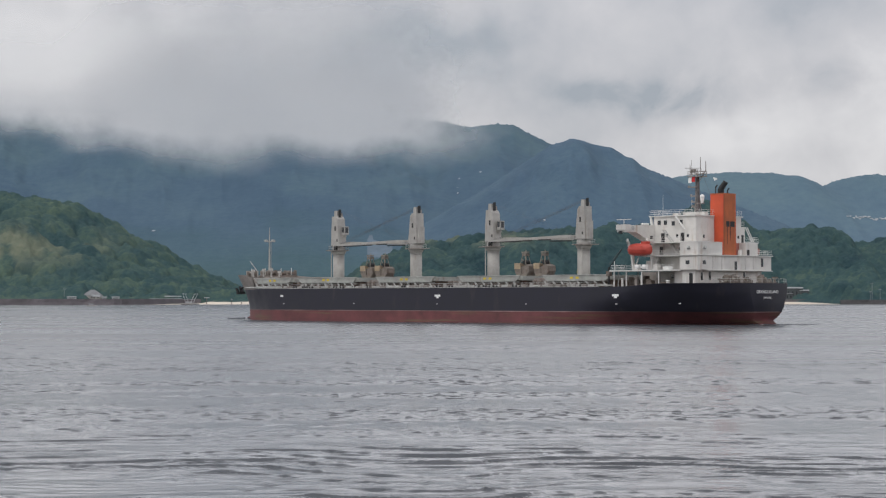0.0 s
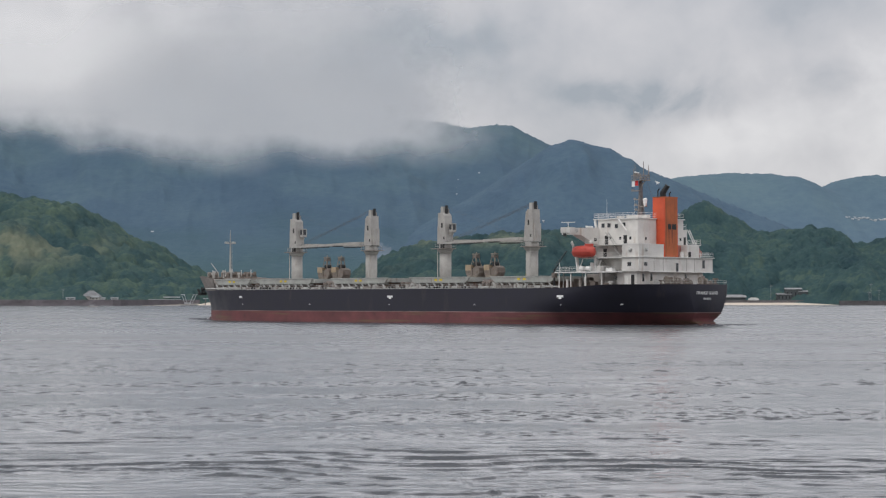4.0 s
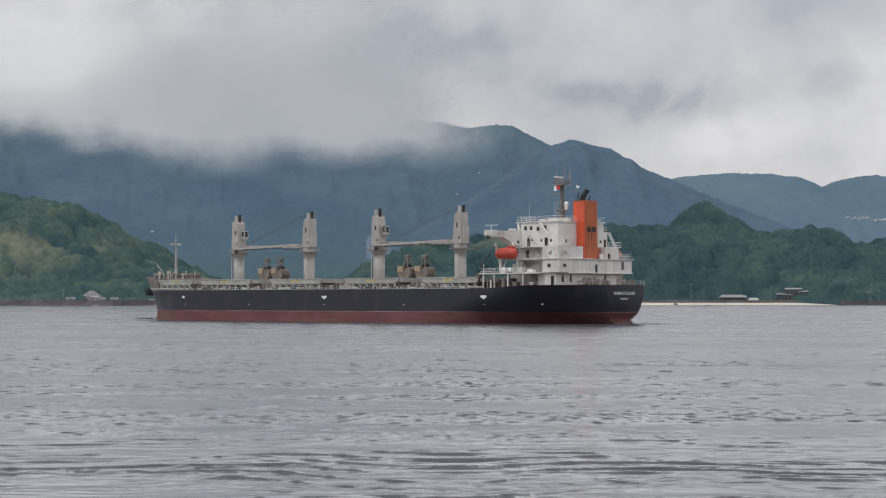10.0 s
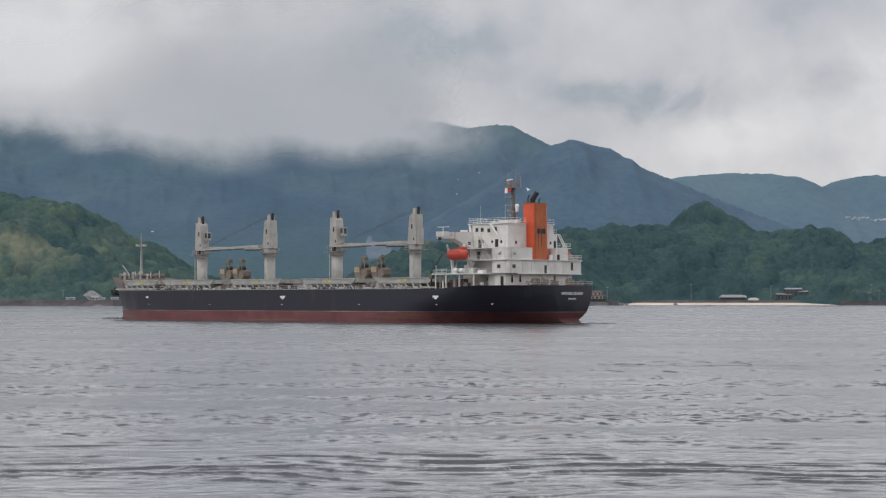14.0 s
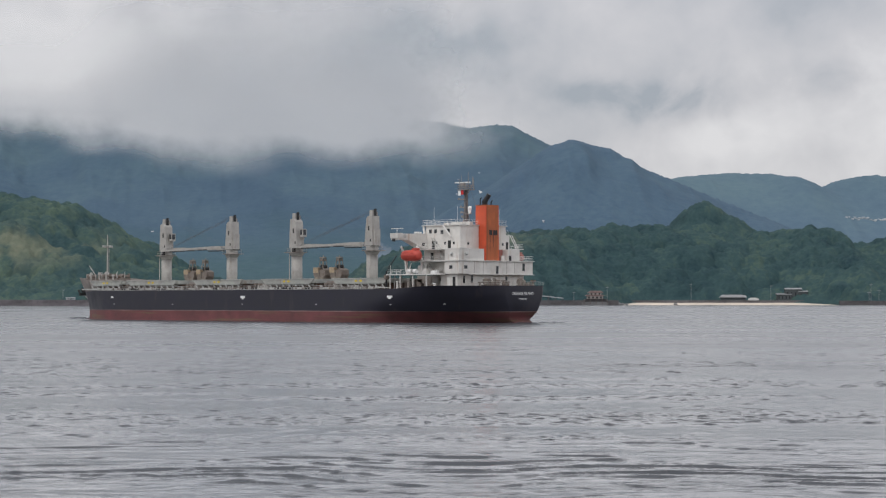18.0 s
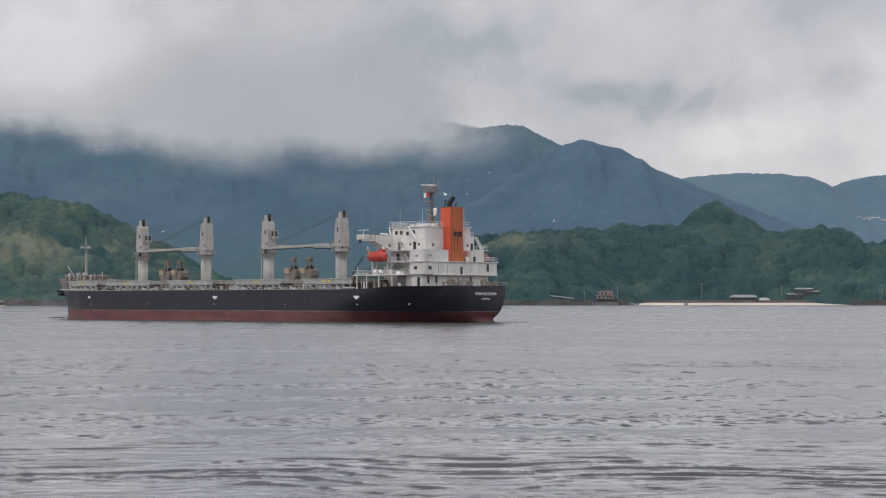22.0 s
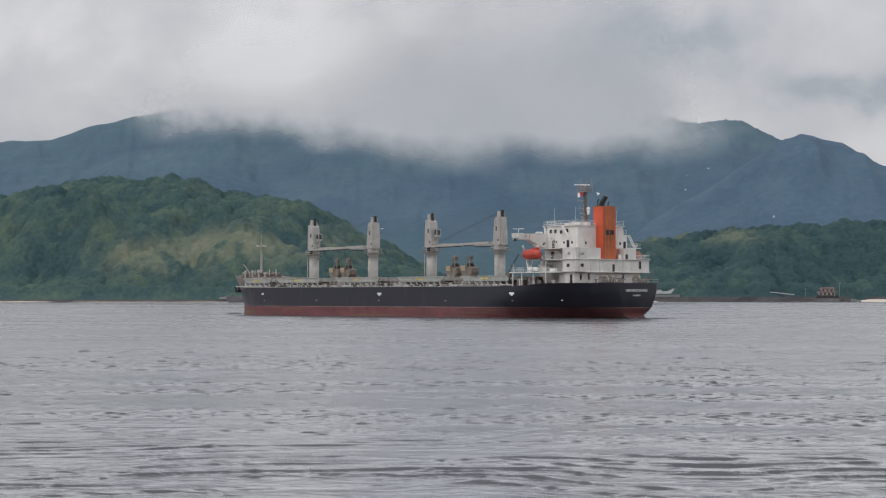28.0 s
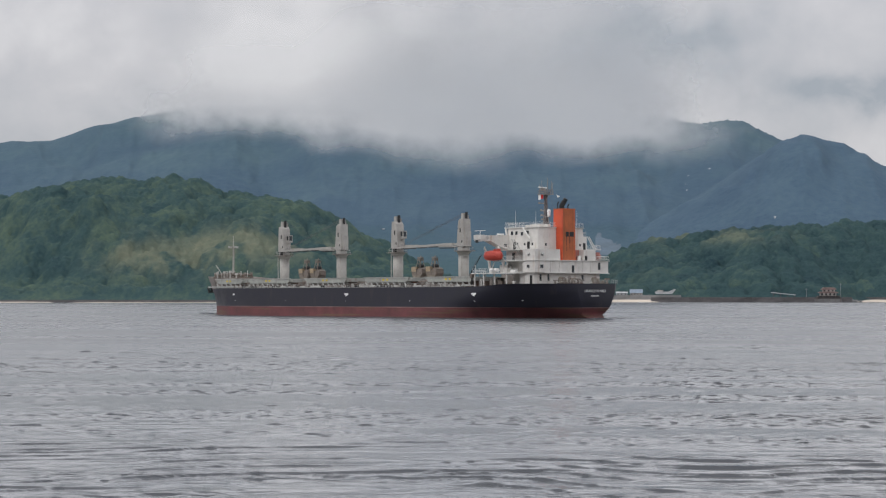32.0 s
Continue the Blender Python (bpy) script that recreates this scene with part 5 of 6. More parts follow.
sub("mast_rail", rail([(-60.3, 1.0, 29.6), (-57.1, 1.0, 29.6), (-57.1, -1.0, 29.6), (-60.3, -1.0, 29.6), (-60.3, 1.0, 29.6)], 1.0, 1.1, 2, 0.05), M_GREY, mast)
for x, y, z0, z1, r in ((-57.6, 0.9, 29.6, 32.0, 0.09), (-60.0, 0.6, 29.6, 33.4, 0.1), (-60.2, -0.9, 29.6, 32.2, 0.08), (-58.7, 0, 29.6, 31.0, 0.16), (-61.0, 0.2, 30.6, 32.6, 0.09), (-56.9, -0.4, 30.2, 33.0, 0.06)):
    sub("aerial", tube(bmesh.new(), (x, y, z0), (x, y, z1), r, r * 0.6, 6), M_GREY, mast)
for z, x0, x1 in ((27.4, -58.8, -56.6), (25.6, -58.8, -57.2), (24.4, -58.8, -57.4), (23.4, -58.8, -57.6)):
    sub("bracket", boxes((x0, x1, -0.5, 0.5, z, z + 0.18)), M_GREY, mast)
    sub("mast_lamp", soften(boxes((x1 - 0.1, x1 + 0.2, -0.18, 0.18, z + 0.15, z + 0.45)), 0.06), M_GREY, mast)
bm = bmesh.new()
bmesh.ops.create_uvsphere(bm, u_segments=16, v_segments=10, radius=0.46)
for v in bm.verts:
    v.co += Vector((-60.1, 0.2, 25.5))
tube(bm, (-60.1, 0.2, 24.2), (-60.1, 0.2, 25.2), 0.28, 0.42, 12)
sub("satellite_dome", bm, M_MARK, mast, "white satellite dome on a bracket")
sub("dome_bracket", boxes((-60.5, -58.8, 0.0, 0.4, 24.1, 24.3)), M_GREY, mast)
sub("flag", boxes((-57.9, -57.1, 0.85, 0.88, 28.3, 29.4)), M_MARK, mast, "white signal flag")
sub("flag", boxes((-58.8, -58.0, 0.85, 0.88, 28.5, 29.5)), M_REDFLAG, mast, "red signal flag")
sub("flag", prism(bmesh.new(), [(-62.6, 29.4), (-63.9, 28.9), (-63.0, 28.6), (-62.9, 28.9)], "y", 0.0, 0.03), M_MARK, mast)
sub("halyard", tube(bmesh.new(), (-60.2, 0.9, 31.5), (-64.0, 0.5, 22.0), 0.03, seg=4), M_STEEL, mast)
scanner = sub("radar_scanner", soften(boxes((-1.85, 1.85, -0.12, 0.12, -0.14, 0.14)), 0.05, 1), M_MARK, mast, "white rotating radar scanner bar")
scanner.location = (-57.7, 0.0, 31.25)
sub("scanner_motor", soften(boxes((-58.1, -57.3, -0.4, 0.4, 30.4, 31.1)), 0.1), M_GREY, mast)
for x, y in ((-55.2, 6.5), (-63.2, -6.0), (-62.8, 6.8)):
    part("whip_aerial", tube(bmesh.new(), (x, y, ROOF + 0.1), (x, y, 25.6), 0.04, 0.02, 5), M_TRIM, ship)

for pts in (((-58.75, 0, 28.0), (-61.0, 0.2, 30.7)), ((-58.75, 0, 27.6), (-56.9, -0.4, 30.3)), ((-58.4, 0.6, 21.5), (-58.6, 0.2, 27.0)), ((-59.4, -0.6, 21.5), (-58.9, -0.2, 27.0))):
    sub("mast_strut", tube(bmesh.new(), pts[0], pts[1], 0.09, seg=6), M_GREY, mast)

# stern deck
def stern_winch(x, y, k):
    w = part("mooring_winch", boxes((x - 1.3 * k, x + 1.3 * k, y - 1.5 * k, y + 1.5 * k, 7.9, 8.3)), M_RUSTGEAR, ship, "rust-brown mooring winch on the stern deck")
    for dy in (-0.9, 0.3, 1.2):
        bm = bmesh.new()
        tube(bm, (x + 0.3 * dy, y + dy * k, 8.75 + 0.2 * dy), (x + 0.3 * dy, y + (dy + 0.45) * k, 8.75 + 0.2 * dy), (0.48 + 0.14 * dy) * k, seg=14)
        sub("rope_drum", bm, M_RUSTGEAR if dy < 0 else M_GRAB, w, "drum of brown rope")
    sub("winch_motor", soften(boxes((x + 0.6 * k, x + 1.5 * k, y - 0.6, y + 0.5, 8.2, 9.4)), 0.1), M_RUSTGEAR, w)


stern_winch(-71.0, 4.4, 1.15)
stern_winch(-70.6, 1.4, 0.9)
stern_winch(-71.6, -5.6, 1.1)
for x, y, h, r in ((-71.8, 6.4, 1.7, 0.22), (-70.2, 3.0, 2.0, 0.18), (-72.4, 2.2, 1.4, 0.3), (-70.8, -0.6, 1.2, 0.28), (-72.0, -3.6, 1.9, 0.2), (-72.6, -6.9, 1.5, 0.3), (-70.4, 7.6, 1.1, 0.26), (-73.0, 4.2, 1.2, 0.2)):
    bm = bmesh.new()
    tube(bm, (x, y, 7.9), (x, y, 7.9 + h), r, r * 0.8, 10)
    box(bm, x - r * 1.5, x + r * 1.5, y - r * 1.6, y + r * 1.2, 7.9 + h * 0.75, 7.9 + h)
    part("deck_fitting", bm, M_RUSTGEAR if r > 0.21 else M_GREY, ship)
part("stern_rail", rail([(-70.5, 12.2, 8.05), (-74.0, 9.0, 8.05), (-76.0, 5.0, 8.05), (-76.2, -5.0, 8.05), (-73.5, -9.5, 8.05)], 0.9, 1.8, 2, 0.03), M_RAIL, ship)
for x, y in ((-74.6, 3.2), (-74.6, -2.6), (-73.5, 6.8)):
    bm = bmesh.new()
    tube(bm, (x, y, 7.8), (x, y, 8.7), 0.25, 0.3, 10)
    tube(bm, (x, y + 0.9, 7.8), (x, y + 0.9, 8.7), 0.25, 0.3, 10)
    part("bollard", bm, M_RUSTGEAR, ship)

# marks and lettering on the hull
def hull_mark(x, z, rows):
    bm = bmesh.new()
    for x0, x1, z0, z1 in rows:
        b = half_breadth(x, z)
        box(bm, x + x0, x + x1, b - 0.05, b + 0.03, z + z0, z + z1)
    part("draught_mark", bm, M_MARK, ship, "white hull marking")


for x in (53.2, 0.0, -50.6):
    hull_mark(x, 5.55, [(-0.85, 0.85, -0.02, 0.42), (-0.35, 0.35, -0.35, -0.02)] if x < 50 else [(-0.8, 0.8, -0.02, 0.42)])
for x in (52.8, 0.2, -50.4, 27.0, -26.2, -63.5):
    hull_mark(x, 3.95, [(-0.24, 0.24, 0.0, 0.10)] if x > -60 else [(-0.8, 0.8, 0.1, 0.28)])


def lettering(words, size, z, parent, name):
    curve = bpy.data.curves.new(name, "FONT")
    curve.body, curve.size, curve.align_x, curve.extrude = words, size, "CENTER", 0.02
    ob = bpy.data.objects.new(name, curve)
    me = ob.to_mesh().copy()
    ob.to_mesh_clear()
    bpy.data.objects.remove(ob)
    bpy.data.curves.remove(curve)
    me.materials.clear()
    me.materials.append(M_MARK)
    text = new(name, me)
    text.parent = parent
    text.matrix_basis = Matrix(((0, 0, -1, -76.43), (-1, 0, 0, 0.5), (0, 1, 0, z), (0, 0, 0, 1)))
    return text


lettering("ORANGE ISLAND", 0.88, 6.1, hull, "ship_name")
lettering("PANAMA", 0.60, 5.05, hull, "home_port")


# broken water at the bow and the stern
def foam(x0, x1, y0, y1, count, seed, label, mat, tall=0.3):
    rng = np.random.RandomState(seed)
    bm = bmesh.new()
    for i in range(count):
        x, y = rng.uniform(x0, x1), rng.uniform(y0, y1)
        a, b = rng.uniform(0.25, 1.1), rng.uniform(0.15, 0.4)
        ring = [bm.verts.new((x + a * math.cos(t) * rng.uniform(0.6, 1.2), y + b * math.sin(t) * rng.uniform(0.6, 1.2), tall * (0.25 + 0.3 * rng.rand()))) for t in np.linspace(0, 6.28, 8)[:-1]]
        top = bm.verts.new((x, y, tall * (1.0 + 0.7 * rng.rand())))
        for i0 in range(7):
            bm.faces.new((ring[i0], ring[(i0 + 1) % 7], top))
    part("foam", bm, mat, ship, label)


foam(80.5, 87.5, -1.5, 4.0, 60, 3, "dark broken ripples at the bow", M_WATER)
foam(82.3, 84.2, 0.5, 1.8, 6, 5, "small white bow wave", M_FOAM)
foam(-86.0, -75.5, -4.0, 6.0, 60, 4, "broken ripples behind the stern", M_WATER, 0.14)
foam(-77.5, -74.5, 0.0, 3.0, 4, 6, "small white eddies behind the stern", M_FOAM, 0.12)


# ---- the shore: walls, beaches, houses and boats ----
def thing(name, label, category, at=(0, 0, 0), turn=0.0, group=""):
    ob = new(name)
    ob.matrix_world = pose(*at, 0, 0, turn)
    return tagged(ob, label, category, group)


def sea_wall(name, x0, x1, y_at, z0, z1, mat, label, step=6.0):
    """A rough stone wall that follows the shore, with an uneven top and face."""
    n = max(3, int((x1 - x0) / step))
    xs = np.linspace(x0, x1, n)
    ys = y_at(xs) if callable(y_at) else np.full(n, float(y_at))
    bm = bmesh.new()
    rng = np.random.RandomState(n)
    rows = []
    for x, y in zip(xs, ys):
        j = rng.uniform(-0.5, 0.5, 3)
        rows.append([bm.verts.new(p) for p in ((x, y + j[0], z0), (x, y + 0.8 + j[1], z0 + 0.55 * (z1 - z0)), (x, y + 1.2, z1 + 0.25 * j[2]), (x, y + 4.5, z1), (x, y + 5.0, z0))])
    for a, b in zip(rows, rows[1:]):
        for k in range(4):
            bm.faces.new((a[k], b[k], b[k + 1], a[k + 1]))
    me = bpy.data.meshes.new(name)
    bm.to_mesh(me)
    bm.free()
    me.materials.append(mat)
    return tagged(new(name, me), label, "wall", kind="structure")


def beach(name, x0, x1, y0, y1, z1, bulge=0.0):
    u, v = np.meshgrid(np.linspace(0, 1, 40), np.linspace(0, 1, 8))
    X = x0 + (x1 - x0) * u
    Y = y0 + (y1 - y0) * v - bulge * np.sin(math.pi * u) * (1 - v)
    Z = -0.3 + (z1 + 0.3) * v + 0.15 * fractal(X / 14, Y / 9, 2, 33)
    edge = np.minimum(np.minimum(u, 1 - u) * 8, 1)
    return tagged(grid_object(name, np.stack([X, Y, Z * (0.4 + 0.6 * edge)], -1), M_SAND), "pale sandy beach below a low wall", "beach", kind="structure")


west_edge = lambda x: shore_line(x) - 6
sea_wall("seawall", -410, -243, west_edge, -1.0, 5.4, M_SPIT, "long dark stone seawall along the spit")
sea_wall("seawall", -1000, -412, west_edge, -1.0, 2.4, M_WALL, "low dark rocky shore wall")
sea_wall("seawall", -420, -262, lambda x: shore_line(x) + 8, 3.0, 5.0, M_ROCK, "paler road edge along the seawall")
beach("beach", -640, -575, 1896, 1925, 1.6)
beach("beach", -556, -408, 1899, 1922, 1.0)
beach("beach", -246, -178, 2075, 2125, 2.6)
X, Y = np.meshgrid(np.linspace(-284, -238, 40), np.linspace(0, 1, 6))
strand = np.stack([X, shore_line(X) - 24 * ((X + 284) / 46) ** 1.5 * (1 - Y) - 5, -0.3 + (0.5 + 1.2 * (X + 284) / 46) * Y + 0.1 * fractal(X / 9, Y * 3, 2, 35)], -1)
tagged(grid_object("beach", strand, M_SAND), "narrow pale strand round the end of the spit", "beach", kind="structure")
beach("beach", -66, -14, 2088, 2122, 2.8)
sea_wall("seawall", -22, 176, lambda x: shore_line(x) - 4, -1.0, 5.0, M_WALL, "dark stone seawall at the foot of the hill")
beach("beach", 166, 404, 2128, 2190, 2.5, 12)
sea_wall("seawall", 170, 392, 2188, 1.5, 5.0, M_WALL, "low dark wall behind the beach")
sea_wall("seawall", 398, 700, lambda x: shore_line(x) - 3, -1.0, 4.6, M_WALL, "dark stone seawall along the road")


def gable(bm, x0, x1, y0, y1, z0, z1):
    m = (y0 + y1) / 2
    return prism(bm, [(y0, z0), (y1, z0), (m, z1)], "x", x0, x1)


def house(at, w, d, h, roof, label, hip=False, roof_mat=None, windows=3, wall=None):
    t = thing("house", label, "house", at)
    part("wall", boxes((-w / 2, w / 2, -d / 2, d / 2, 0, h)), wall or M_HOUSE, t)
    bm = bmesh.new()
    if hip:
        vs = [bm.verts.new(p) for p in ((-w / 2 - 0.7, -d / 2 - 0.7, h), (w / 2 + 0.7, -d / 2 - 0.7, h), (w / 2 + 0.7, d / 2 + 0.7, h), (-w / 2 - 0.7, d / 2 + 0.7, h), (-w * 0.12, 0, h + roof), (w * 0.12, 0, h + roof))]
        for f in ((0, 1, 5, 4), (1, 2, 5), (2, 3, 4, 5), (3, 0, 4), (0, 3, 2, 1)):
            bm.faces.new([vs[i] for i in f])
    else:
        gable(bm, -w / 2 - 0.6, w / 2 + 0.6, -d / 2 - 0.6, d / 2 + 0.6, h, h + roof)
    part("roof", bm, roof_mat or M_TIN, t)
    for i in range(windows):
        x = -w / 2 + w * (i + 0.5) / windows
        part("window", boxes((x - 0.6, x + 0.6, -d / 2 - 0.06, -d / 2 + 0.02, h * 0.35, h * 0.75)), M_GLASS, t)
    return t


# the spit
house((-326.5, 1952, 5.0), 17, 9, 3.6, 5.4, "small house with a wide grey tin roof on the spit", True, M_DARKROOF)
house((-322.0, 1946, 5.0), 7, 5, 2.6, 1.6, "low tin-roofed shed beside the house on the spit", False, M_POLE, 2)
for x, z, w in ((-345.5, 4.8, 4.0), (-341.0, 4.8, 3.0), (-313.5, 4.6, 3.6), (-304.5, 4.6, 3.2), (-301.0, 4.6, 2.4)):
    house((x, 1938, z + 0.7), w, 3, 1.5, 0.9, "tiny white kiosk on the seawall", False, M_POLE, 1, M_TIN)
jetty = thing("jetty", "low white-edged timber jetty on posts", "jetty", (-272, 2062, 0))
part("jetty_deck", boxes((-17, 15, -2.5, 2.5, 5.2, 5.9)), M_TIN, jetty, "white deck edge")
part("jetty_roof", boxes((-2, 14, -2.0, 2.0, 7.6, 8.6)), M_TIN, jetty, "pale roof")
for x in (-16, -10, -4, 2, 8, 14):
    part("jetty_post", boxes((x - 0.3, x + 0.3, -0.3, 0.3, -1.5, 5.2)), M_TIMBER, jetty)
for x in (-1, 6, 13):
    part("roof_post", boxes((x - 0.2, x + 0.2, -1.6, -1.2, 5.9, 7.6)), M_TIMBER, jetty)


def outrigger(at, k, label, masts=True, tall=1.0):
    b = thing("outrigger_boat", label, "boat", at)
    bm = bmesh.new()
    prism(bm, [(-9 * k, 1.6 * k), (-7.5 * k, 0.0), (7.5 * k, 0.0), (9.5 * k, 2.2 * k), (6 * k, 1.4 * k), (-6 * k, 1.3 * k)], "y", -0.9 * k, 0.9 * k)
    part("hull", bm, M_HOUSE, b)
    for y in (-5 * k, 5 * k):
        part("outrigger_float", tube(bmesh.new(), (-8 * k, y, 0.25 * k), (8.5 * k, y, 0.35 * k), 0.25 * k, seg=8), M_TIMBER, b)
    for x in (-5 * k, 0, 5 * k):
        part("outrigger_beam", tube(bmesh.new(), (x, -5 * k, 0.4 * k), (x, 5 * k, 0.4 * k), 0.13 * k, seg=6), M_TIMBER, b)
        part("beam_stay", tube(bmesh.new(), (x, -5 * k, 0.5 * k), (x, 0, 3.6 * k), 0.08 * k, seg=5), M_TIMBER, b)
    if masts:
        part("cabin", boxes((-4 * k, 2.5 * k, -0.85 * k, 0.85 * k, 1.3 * k, 3.0 * k)), M_TIN, b)
        part("canopy", boxes((-6 * k, 4.5 * k, -1.3 * k, 1.3 * k, 4.4 * k * tall, 4.4 * k * tall + 0.35 * k)), M_TIN, b, "pale canopy roof")
        for x in (-5.5 * k, -2 * k, 1 * k, 4 * k):
            part("canopy_post", tube(bmesh.new(), (x, 0.9 * k, 1.2 * k), (x + 0.6 * k, 0.9 * k, 4.45 * k * tall), 0.12 * k, seg=6), M_POLE, b)
    return b


moored = outrigger((-247, 2040, 0), 1.0, "moored white outrigger boat with tall slanted booms", True, 1.15)
for x0, x1, y in ((-4.0, -8.2, 2.2), (-1.5, -4.6, -2.2), (1.0, 5.4, 2.2), (3.6, 9.4, -2.2)):
    part("boom", tube(bmesh.new(), (x0, y * 0.4, 2.0), (x1 * 0.85, y, 10.6), 0.30, 0.22, 8), M_TIN, moored, "white slanted boom")
for x0, x1 in ((-7.2, -3.4), (4.2, 8.2)):
    part("boom_awning", boxes((x0, x1, -2.4, 2.4, 10.2, 10.6)), M_TIN, moored, "pale awning")
for x, top, cap in ((-233.5, 6.4, 2.6), (-209.0, 4.6, 0.6), (-199.0, 2.8, 0.5)):
    p = thing("mooring_post", "short dark post standing in the shallows", "post", (x, 2066, 0), group="mooring posts")
    part("post", tube(bmesh.new(), (0, 0, -1.5), (0, 0, top), 0.4, 0.35, 8), M_TIMBER, p)
    part("cap", boxes((-cap, cap, -0.5, 0.5, top, top + 0.6)), M_TIN, p, "pale cap")
boat = outrigger((-262, 1560, 0), 0.42, "small pale fishing boat under way near the spit", True)

# houses under the hill
house((-51.5, 2130, 6.6), 11, 7, 2.6, 1.5, "small white house on the shore", False, M_TIN, 3, M_TIN)
house((-37.0, 2131, 6.6), 12, 8, 2.6, 3.8, "house with a pale blue sheet roof on the shore", False, M_BLUEROOF, 4)
sea_wall("seawall", -72, 8, 2120, 1.0, 7.2, M_ROCK, "grey retaining wall under the shore houses")
hull_boat = thing("beached_boat", "white beached boat with a raised bow", "boat", (-9, 2116, 7.6))
bm = bmesh.new()
prism(bm, [(-9.5, 2.6), (-8, 0.6), (8, 0.6), (12.0, 5.4), (10.0, 5.6), (4, 3.0), (-8, 3.2)], "y", -1.6, 1.6)
part("hull", bm, M_TIN, hull_boat)
part("cabin", boxes((-7, -1, -1.2, 1.2, 3.1, 4.4)), M_HOUSE, hull_boat)
ramp_wall = thing("boat_ramp", "long white sloping ramp edge", "ramp", (109, 2112, 0))
bm = bmesh.new()
prism(bm, [(-12, 9.3), (12, 6.8), (12, 7.6), (-12, 10.2)], "y", -0.6, 0.6)
part("ramp_edge", bm, M_TIN, ramp_wall)
for x in (-10, -3, 4, 11):
    part("ramp_post", boxes((x - 0.4, x + 0.4, -0.5, 0.5, 2, 8.6 - 0.1 * x)), M_WALL, ramp_wall)

tower_house = thing("stilt_house", "two-storey shore house with faded red tiered roofs", "house", (152, 2104, 0))
part("base", boxes((-13, 13, -5, 6, -1, 3.4)), M_ROCK, tower_house)
part("base_wall", boxes((-10, 11, -4.2, 5, 3.4, 6.4)), M_WALL, tower_house)
part("lower_storey", boxes((-8, 8, -3.6, 4, 6.4, 9.4)), M_HOUSE, tower_house)
part("upper_storey", boxes((-5.5, 6.5, -3.0, 3, 10.4, 12.6)), M_HOUSE, tower_house)
bm = bmesh.new()
prism(bm, [(-10, 9.2), (10, 9.2), (8, 10.6), (-8, 10.6)], "y", -5, 5)
part("lower_roof", bm, M_ROOF, tower_house)
bm = bmesh.new()
prism(bm, [(-7.5, 12.4), (8.5, 12.4), (6, 14.6), (-4.5, 14.6)], "y", -4.2, 4.2)
part("upper_roof", bm, M_ROOF, tower_house)
for x in (-6, -2, 2, 6):
    part("window", boxes((x - 0.9, x + 0.9, -3.68, -3.58, 7.0, 8.8)), M_GLASS, tower_house)
for x in (-3.5, 0.5, 4.5):
    part("window", boxes((x - 0.8, x + 0.8, -3.08, -2.98, 10.8, 12.2)), M_GLASS, tower_house)
for x in (-11, -5, 1, 7, 12):
    part("stilt", boxes((x - 0.35, x + 0.35, -5.6, -5.0, -1.5, 6.4)), M_TIMBER, tower_house)
part("balcony", boxes((-9, 12, -5.6, -3.6, 6.2, 6.6)), M_TIMBER, tower_house)

for x, y, s in ((178, 2126, 1.4), (182, 2127, 1.0), (186, 2128, 0.8), (236, 2132, 1.1)):
    bm = bmesh.new()
    bmesh.ops.create_icosphere(bm, subdivisions=2, radius=s * 2)
    for v in bm.verts:
        v.co *= 1 + 0.3 * noise.noise(v.co * 0.7 + Vector((x, 0, 0)))
        v.co.z *= 0.7
    r = thing("boulder", "dark grey boulder on the beach", "rock", (x, y, 1.0))
    part("stone", bm, M_ROCK, r)
small = outrigger((258.5, 2052, 0), 0.36, "small dark boat off the beach", False)

# beach sheds and poles
shed = thing("boat_shed", "long low white-roofed boat shed behind the beach", "shed", (304, 2203, 4.0))
part("wall", boxes((-13, 13, -3, 3, 0, 4.2)), M_SHACK, shed)
bm = bmesh.new()
prism(bm, [(-14, 4.0), (14, 4.0), (13, 6.0), (9, 6.9), (-10, 6.9), (-13, 5.6)], "y", -4, 4)
part("roof", bm, M_TIN, shed, "white sheet roof")
tent = thing("boat_shed", "small rounded white shelter behind the beach", "shed", (325.5, 2202, 4.0))
bm = bmesh.new()
prism(bm, [(-6, 0.4), (6, 0.4), (5, 2.6), (2, 3.8), (-2, 3.9), (-5, 2.8)], "y", -3, 3)
part("roof", bm, M_TRIM, tent)
house((367, 2203, 4.0), 17, 9, 12.5, 1.6, "pale roofed house on the slope", False, M_POLE, 4, M_SHACK)
house((357, 2201, 4.0), 15, 8, 7.0, 1.5, "low grey-roofed house among trees", False, M_DARKROOF, 4, M_SHACK)
house((377, 2201, 4.0), 9, 8, 10.0, 1.3, "small pale-roofed house among trees", False, M_POLE, 2, M_SHACK)


def utility_pole(x, y, z0, h):
    p = thing("utility_pole", "tall thin grey roadside pole", "pole", (x, y, z0), group="poles along the shore road")
    part("pole", tube(bmesh.new(), (0, 0, -1), (0, 0, h), 0.2, 0.14, 8), M_POLE, p)
    part("crossarm", boxes((-1.6, 1.6, -0.15, 0.15, h - 1.2, h - 0.9)), M_POLE, p)


for x, y, z, h in ((260.5, 2206, 5, 18), (344, 2204, 5, 16), (430, 2120, 4, 10), (440, 2120, 4, 12), (431.5, 2118, 4, 18), (456, 2122, 4, 20), (132, 2118, 5, 9), (166, 2125, 5, 14), (-352, 1946, 4.5, 11)):
    utility_pole(x, y, z, h)


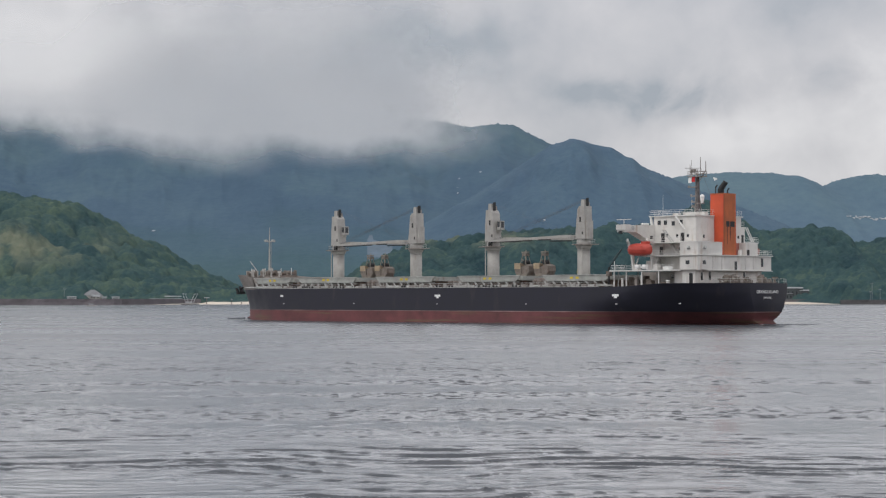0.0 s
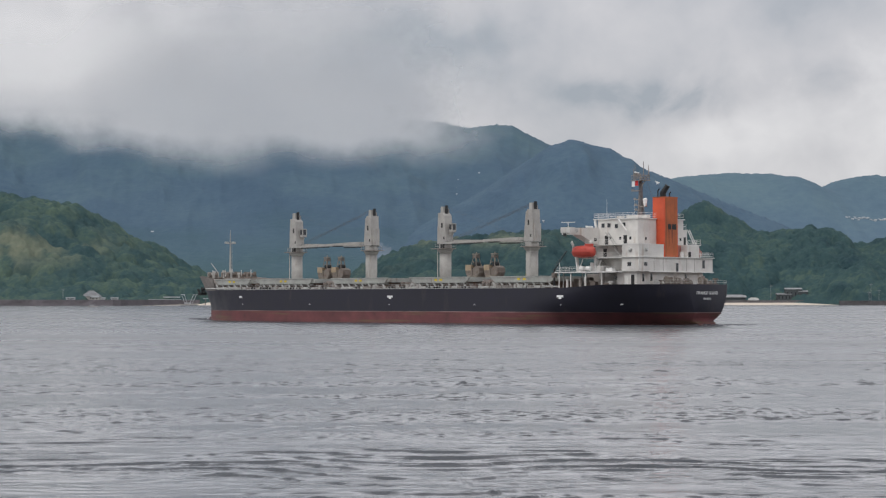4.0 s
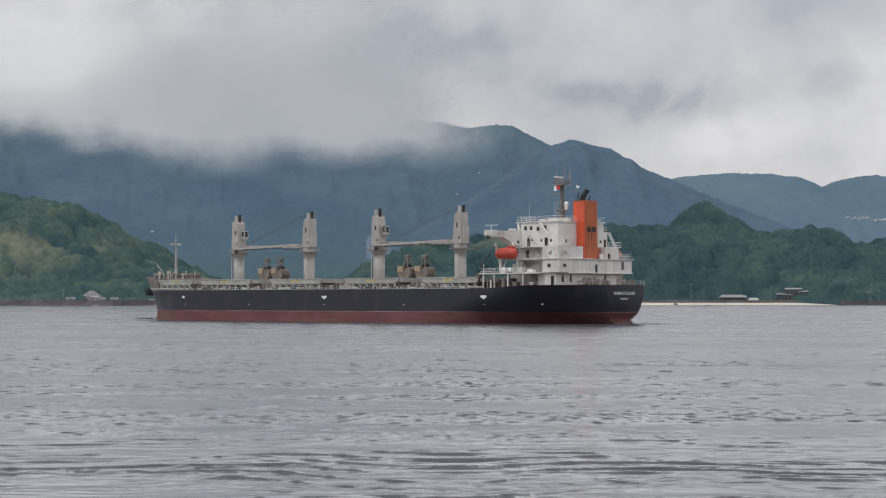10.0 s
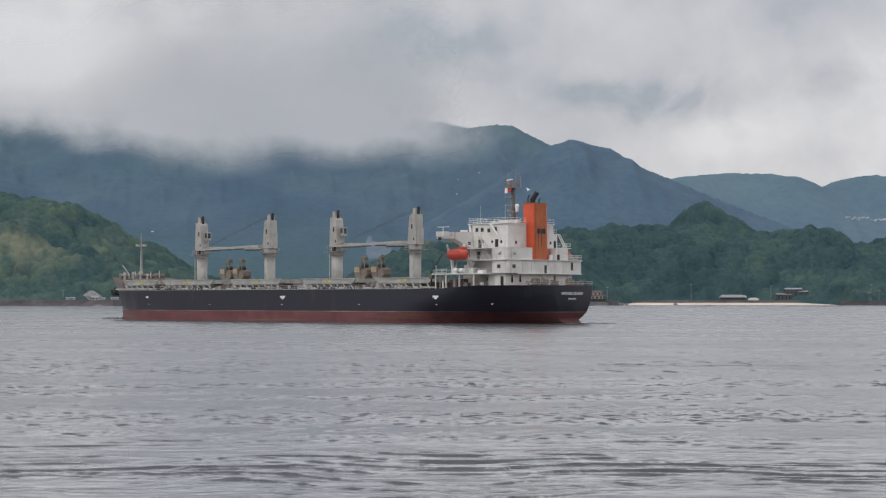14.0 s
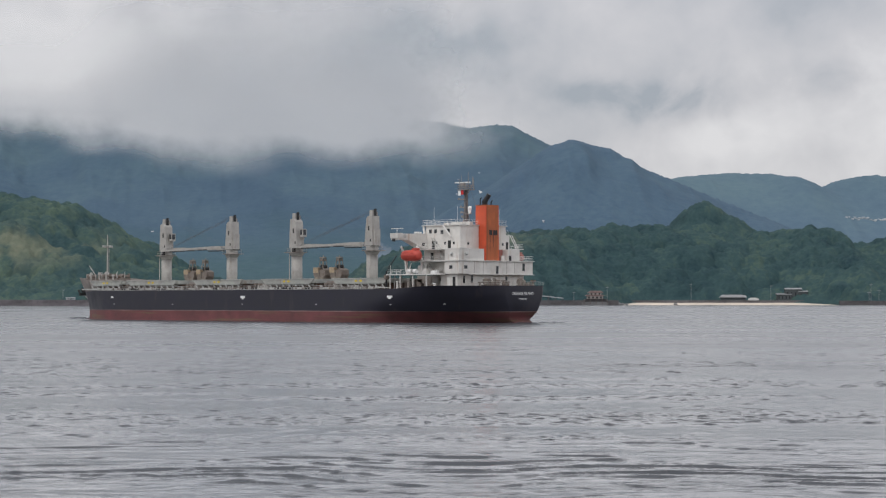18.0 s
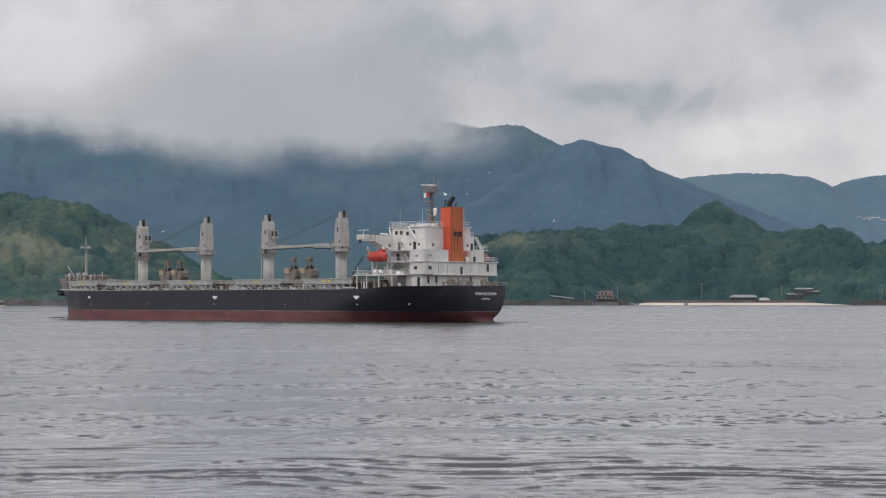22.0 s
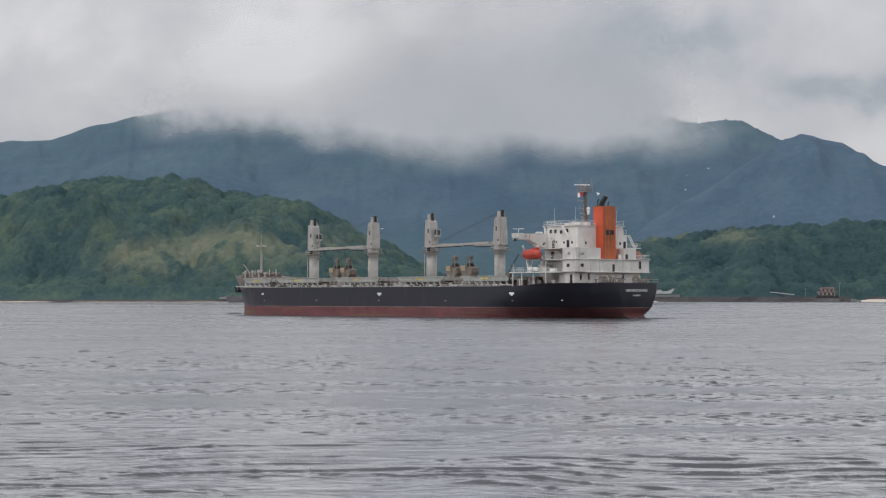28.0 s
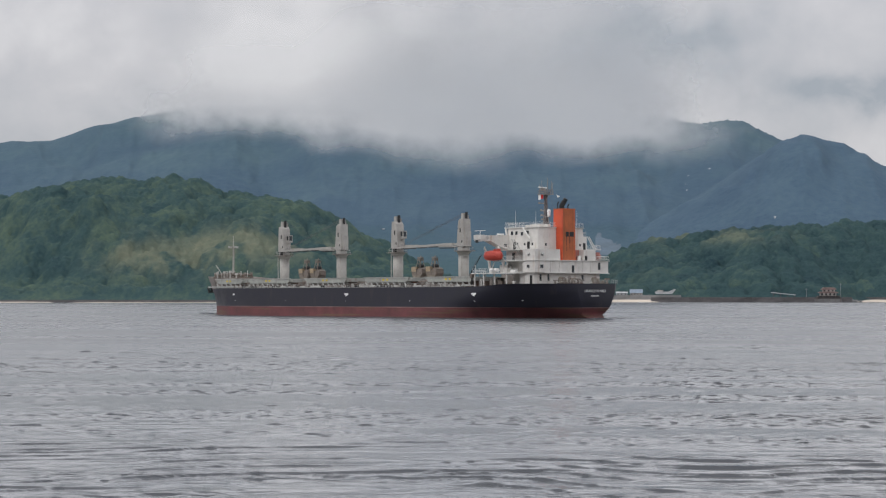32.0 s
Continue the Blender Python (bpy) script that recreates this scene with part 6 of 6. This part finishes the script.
# ---- far houses and a quarry on the slopes ----
def on_slope(height, across, rise, y0, y1):
    """The point of a slope that lies in the given direction from the eye."""
    y = float(first_hit(height, np.array([across]), np.array([rise]), y0, y1, 4.0)[0])
    return across * y, y, EYE_Z + rise * y


def far_house(spot, w, h, label):
    x, y, z = spot
    w, h = w * 0.55, h * 0.5
    t = thing("far_house", label, "house", (x, y - 2, z - 2))
    part("wall", boxes((-w / 2, w / 2, -3, 6, -3, h)), M_TIN, t)
    part("roof", gable(bmesh.new(), -w / 2 - 0.5, w / 2 + 0.5, -3.6, 6.6, h, h + 1.2), M_TIN, t)


rng = np.random.RandomState(12)
for i in range(24):
    far_house(on_slope(range_height, 0.1925 + 0.0010 * i + rng.uniform(-0.0006, 0.0006), 0.0394 - 0.00006 * i + rng.uniform(-0.0006, 0.0006), 3950, 4800), rng.uniform(6, 13), rng.uniform(2.5, 4.5), "tiny white house of a far hillside village")
for a, b, w, h in ((0.0068, 0.0536, 11, 2.4), (0.0075, 0.0577, 6, 2), (0.0173, 0.0609, 6, 2), (0.0065, 0.0508, 3.5, 3)):
    far_house(on_slope(mountain_height, a, b, 2800, 4500), w, h, "white hut high on the mountain side")
far_house(on_slope(mountain_height, -0.1383, 0.0327, 2800, 4500), 7, 4, "white building on the mountain side")
far_house(on_slope(spur_height, 0.0478, 0.0378, 2820, 3590), 4, 4, "white hut on the mountain shoulder")
for i in range(3):
    far_house(on_slope(mountain_height, -0.1235 + 0.0028 * i, 0.0209, 2760, 4500), 5, 1.2, "long pale building at the mountain foot")
for i, (a, b) in enumerate(((-0.0012, 0.0272), (0.0006, 0.0278), (0.0022, 0.0284), (0.0035, 0.0292))):
    far_house(on_slope(mountain_height, a, b, 2760, 4500), 6, 3, "pale house behind the near hill")


def bare_ground(name, height, y0, y1, left, right, top, bottom, mat, label, lean, cover, seed):
    """A ragged sheet of bare ground that lies on a slope; lean cuts its upper far corner, cover is the share left bare."""
    u, w = np.meshgrid(np.linspace(0, 1, 40), np.linspace(0, 1, 32))
    a, b = left + (right - left) * u, top + (bottom - top) * w
    y = first_hit(height, a, b, y0, y1, 3.0)
    for _ in range(6):
        p = np.pad(y, 1, mode="edge")
        y = (p[:-2, 1:-1] + p[2:, 1:-1] + p[1:-1, :-2] + p[1:-1, 2:] + 2 * y) / 6
    y = y - 3
    inside = np.minimum(np.minimum(u, 1 - u), np.minimum(1 - w, w - lean * u)) * 4
    keep = np.minimum(inside, 0.6) + 0.45 * fractal(u * 7, w * 6, 3, seed) > 0.6 - cover
    points = np.stack([a * y, y, EYE_Z + b * y], -1).reshape(-1, 3)
    n = u.shape[1]
    faces = [(r * n + c, (r + 1) * n + c, (r + 1) * n + c + 1, r * n + c + 1) for r in range(31) for c in range(39) if keep[r, c]]
    return tagged(mesh_object(name, points, faces, mat, True), label, "bare ground", kind="structure")


bare_ground("quarry_scar", mountain_height, 2760, 4500, -0.0366, -0.0246, 0.0308, 0.0196, M_SCAR, "pale bare quarry scar on the mountain foot", 0.62, 0.75, 5)


# ---- what moves ----
def motions():
    def ship_at(t):
        x = 0.000267 * t * t - 2.57429 * t + 9.864
        y = -0.004312 * t * t + 2.65759 * t + 463.187
        turn = 45.096 - 0.656 * (t - 16) / 16
        return pose(x, y, 0, 0, 0, 180 - turn)
    walk(ship, [(t, ship_at(t)) for t in (0, 4, 8, 12, 16, 20, 24, 28, 32)])
    walk(scanner, [(0.5 * i, pose(-57.7, 0, 31.25, 0, 0, 45 + 147.5 * (0.5 * i - 5.95))) for i in range(65)])
    walk(cloud_bank, [(0, pose(-4, 0, 0)), (32, pose(12, 0, -2))])
    walk(boat, [(0, pose(-262, 1560, 0)), (32, pose(-248, 1560, 0))])
    walk(water, [(0, pose(0, 0, 0)), (32, pose(1.5, -5.0, 0))])


motions()
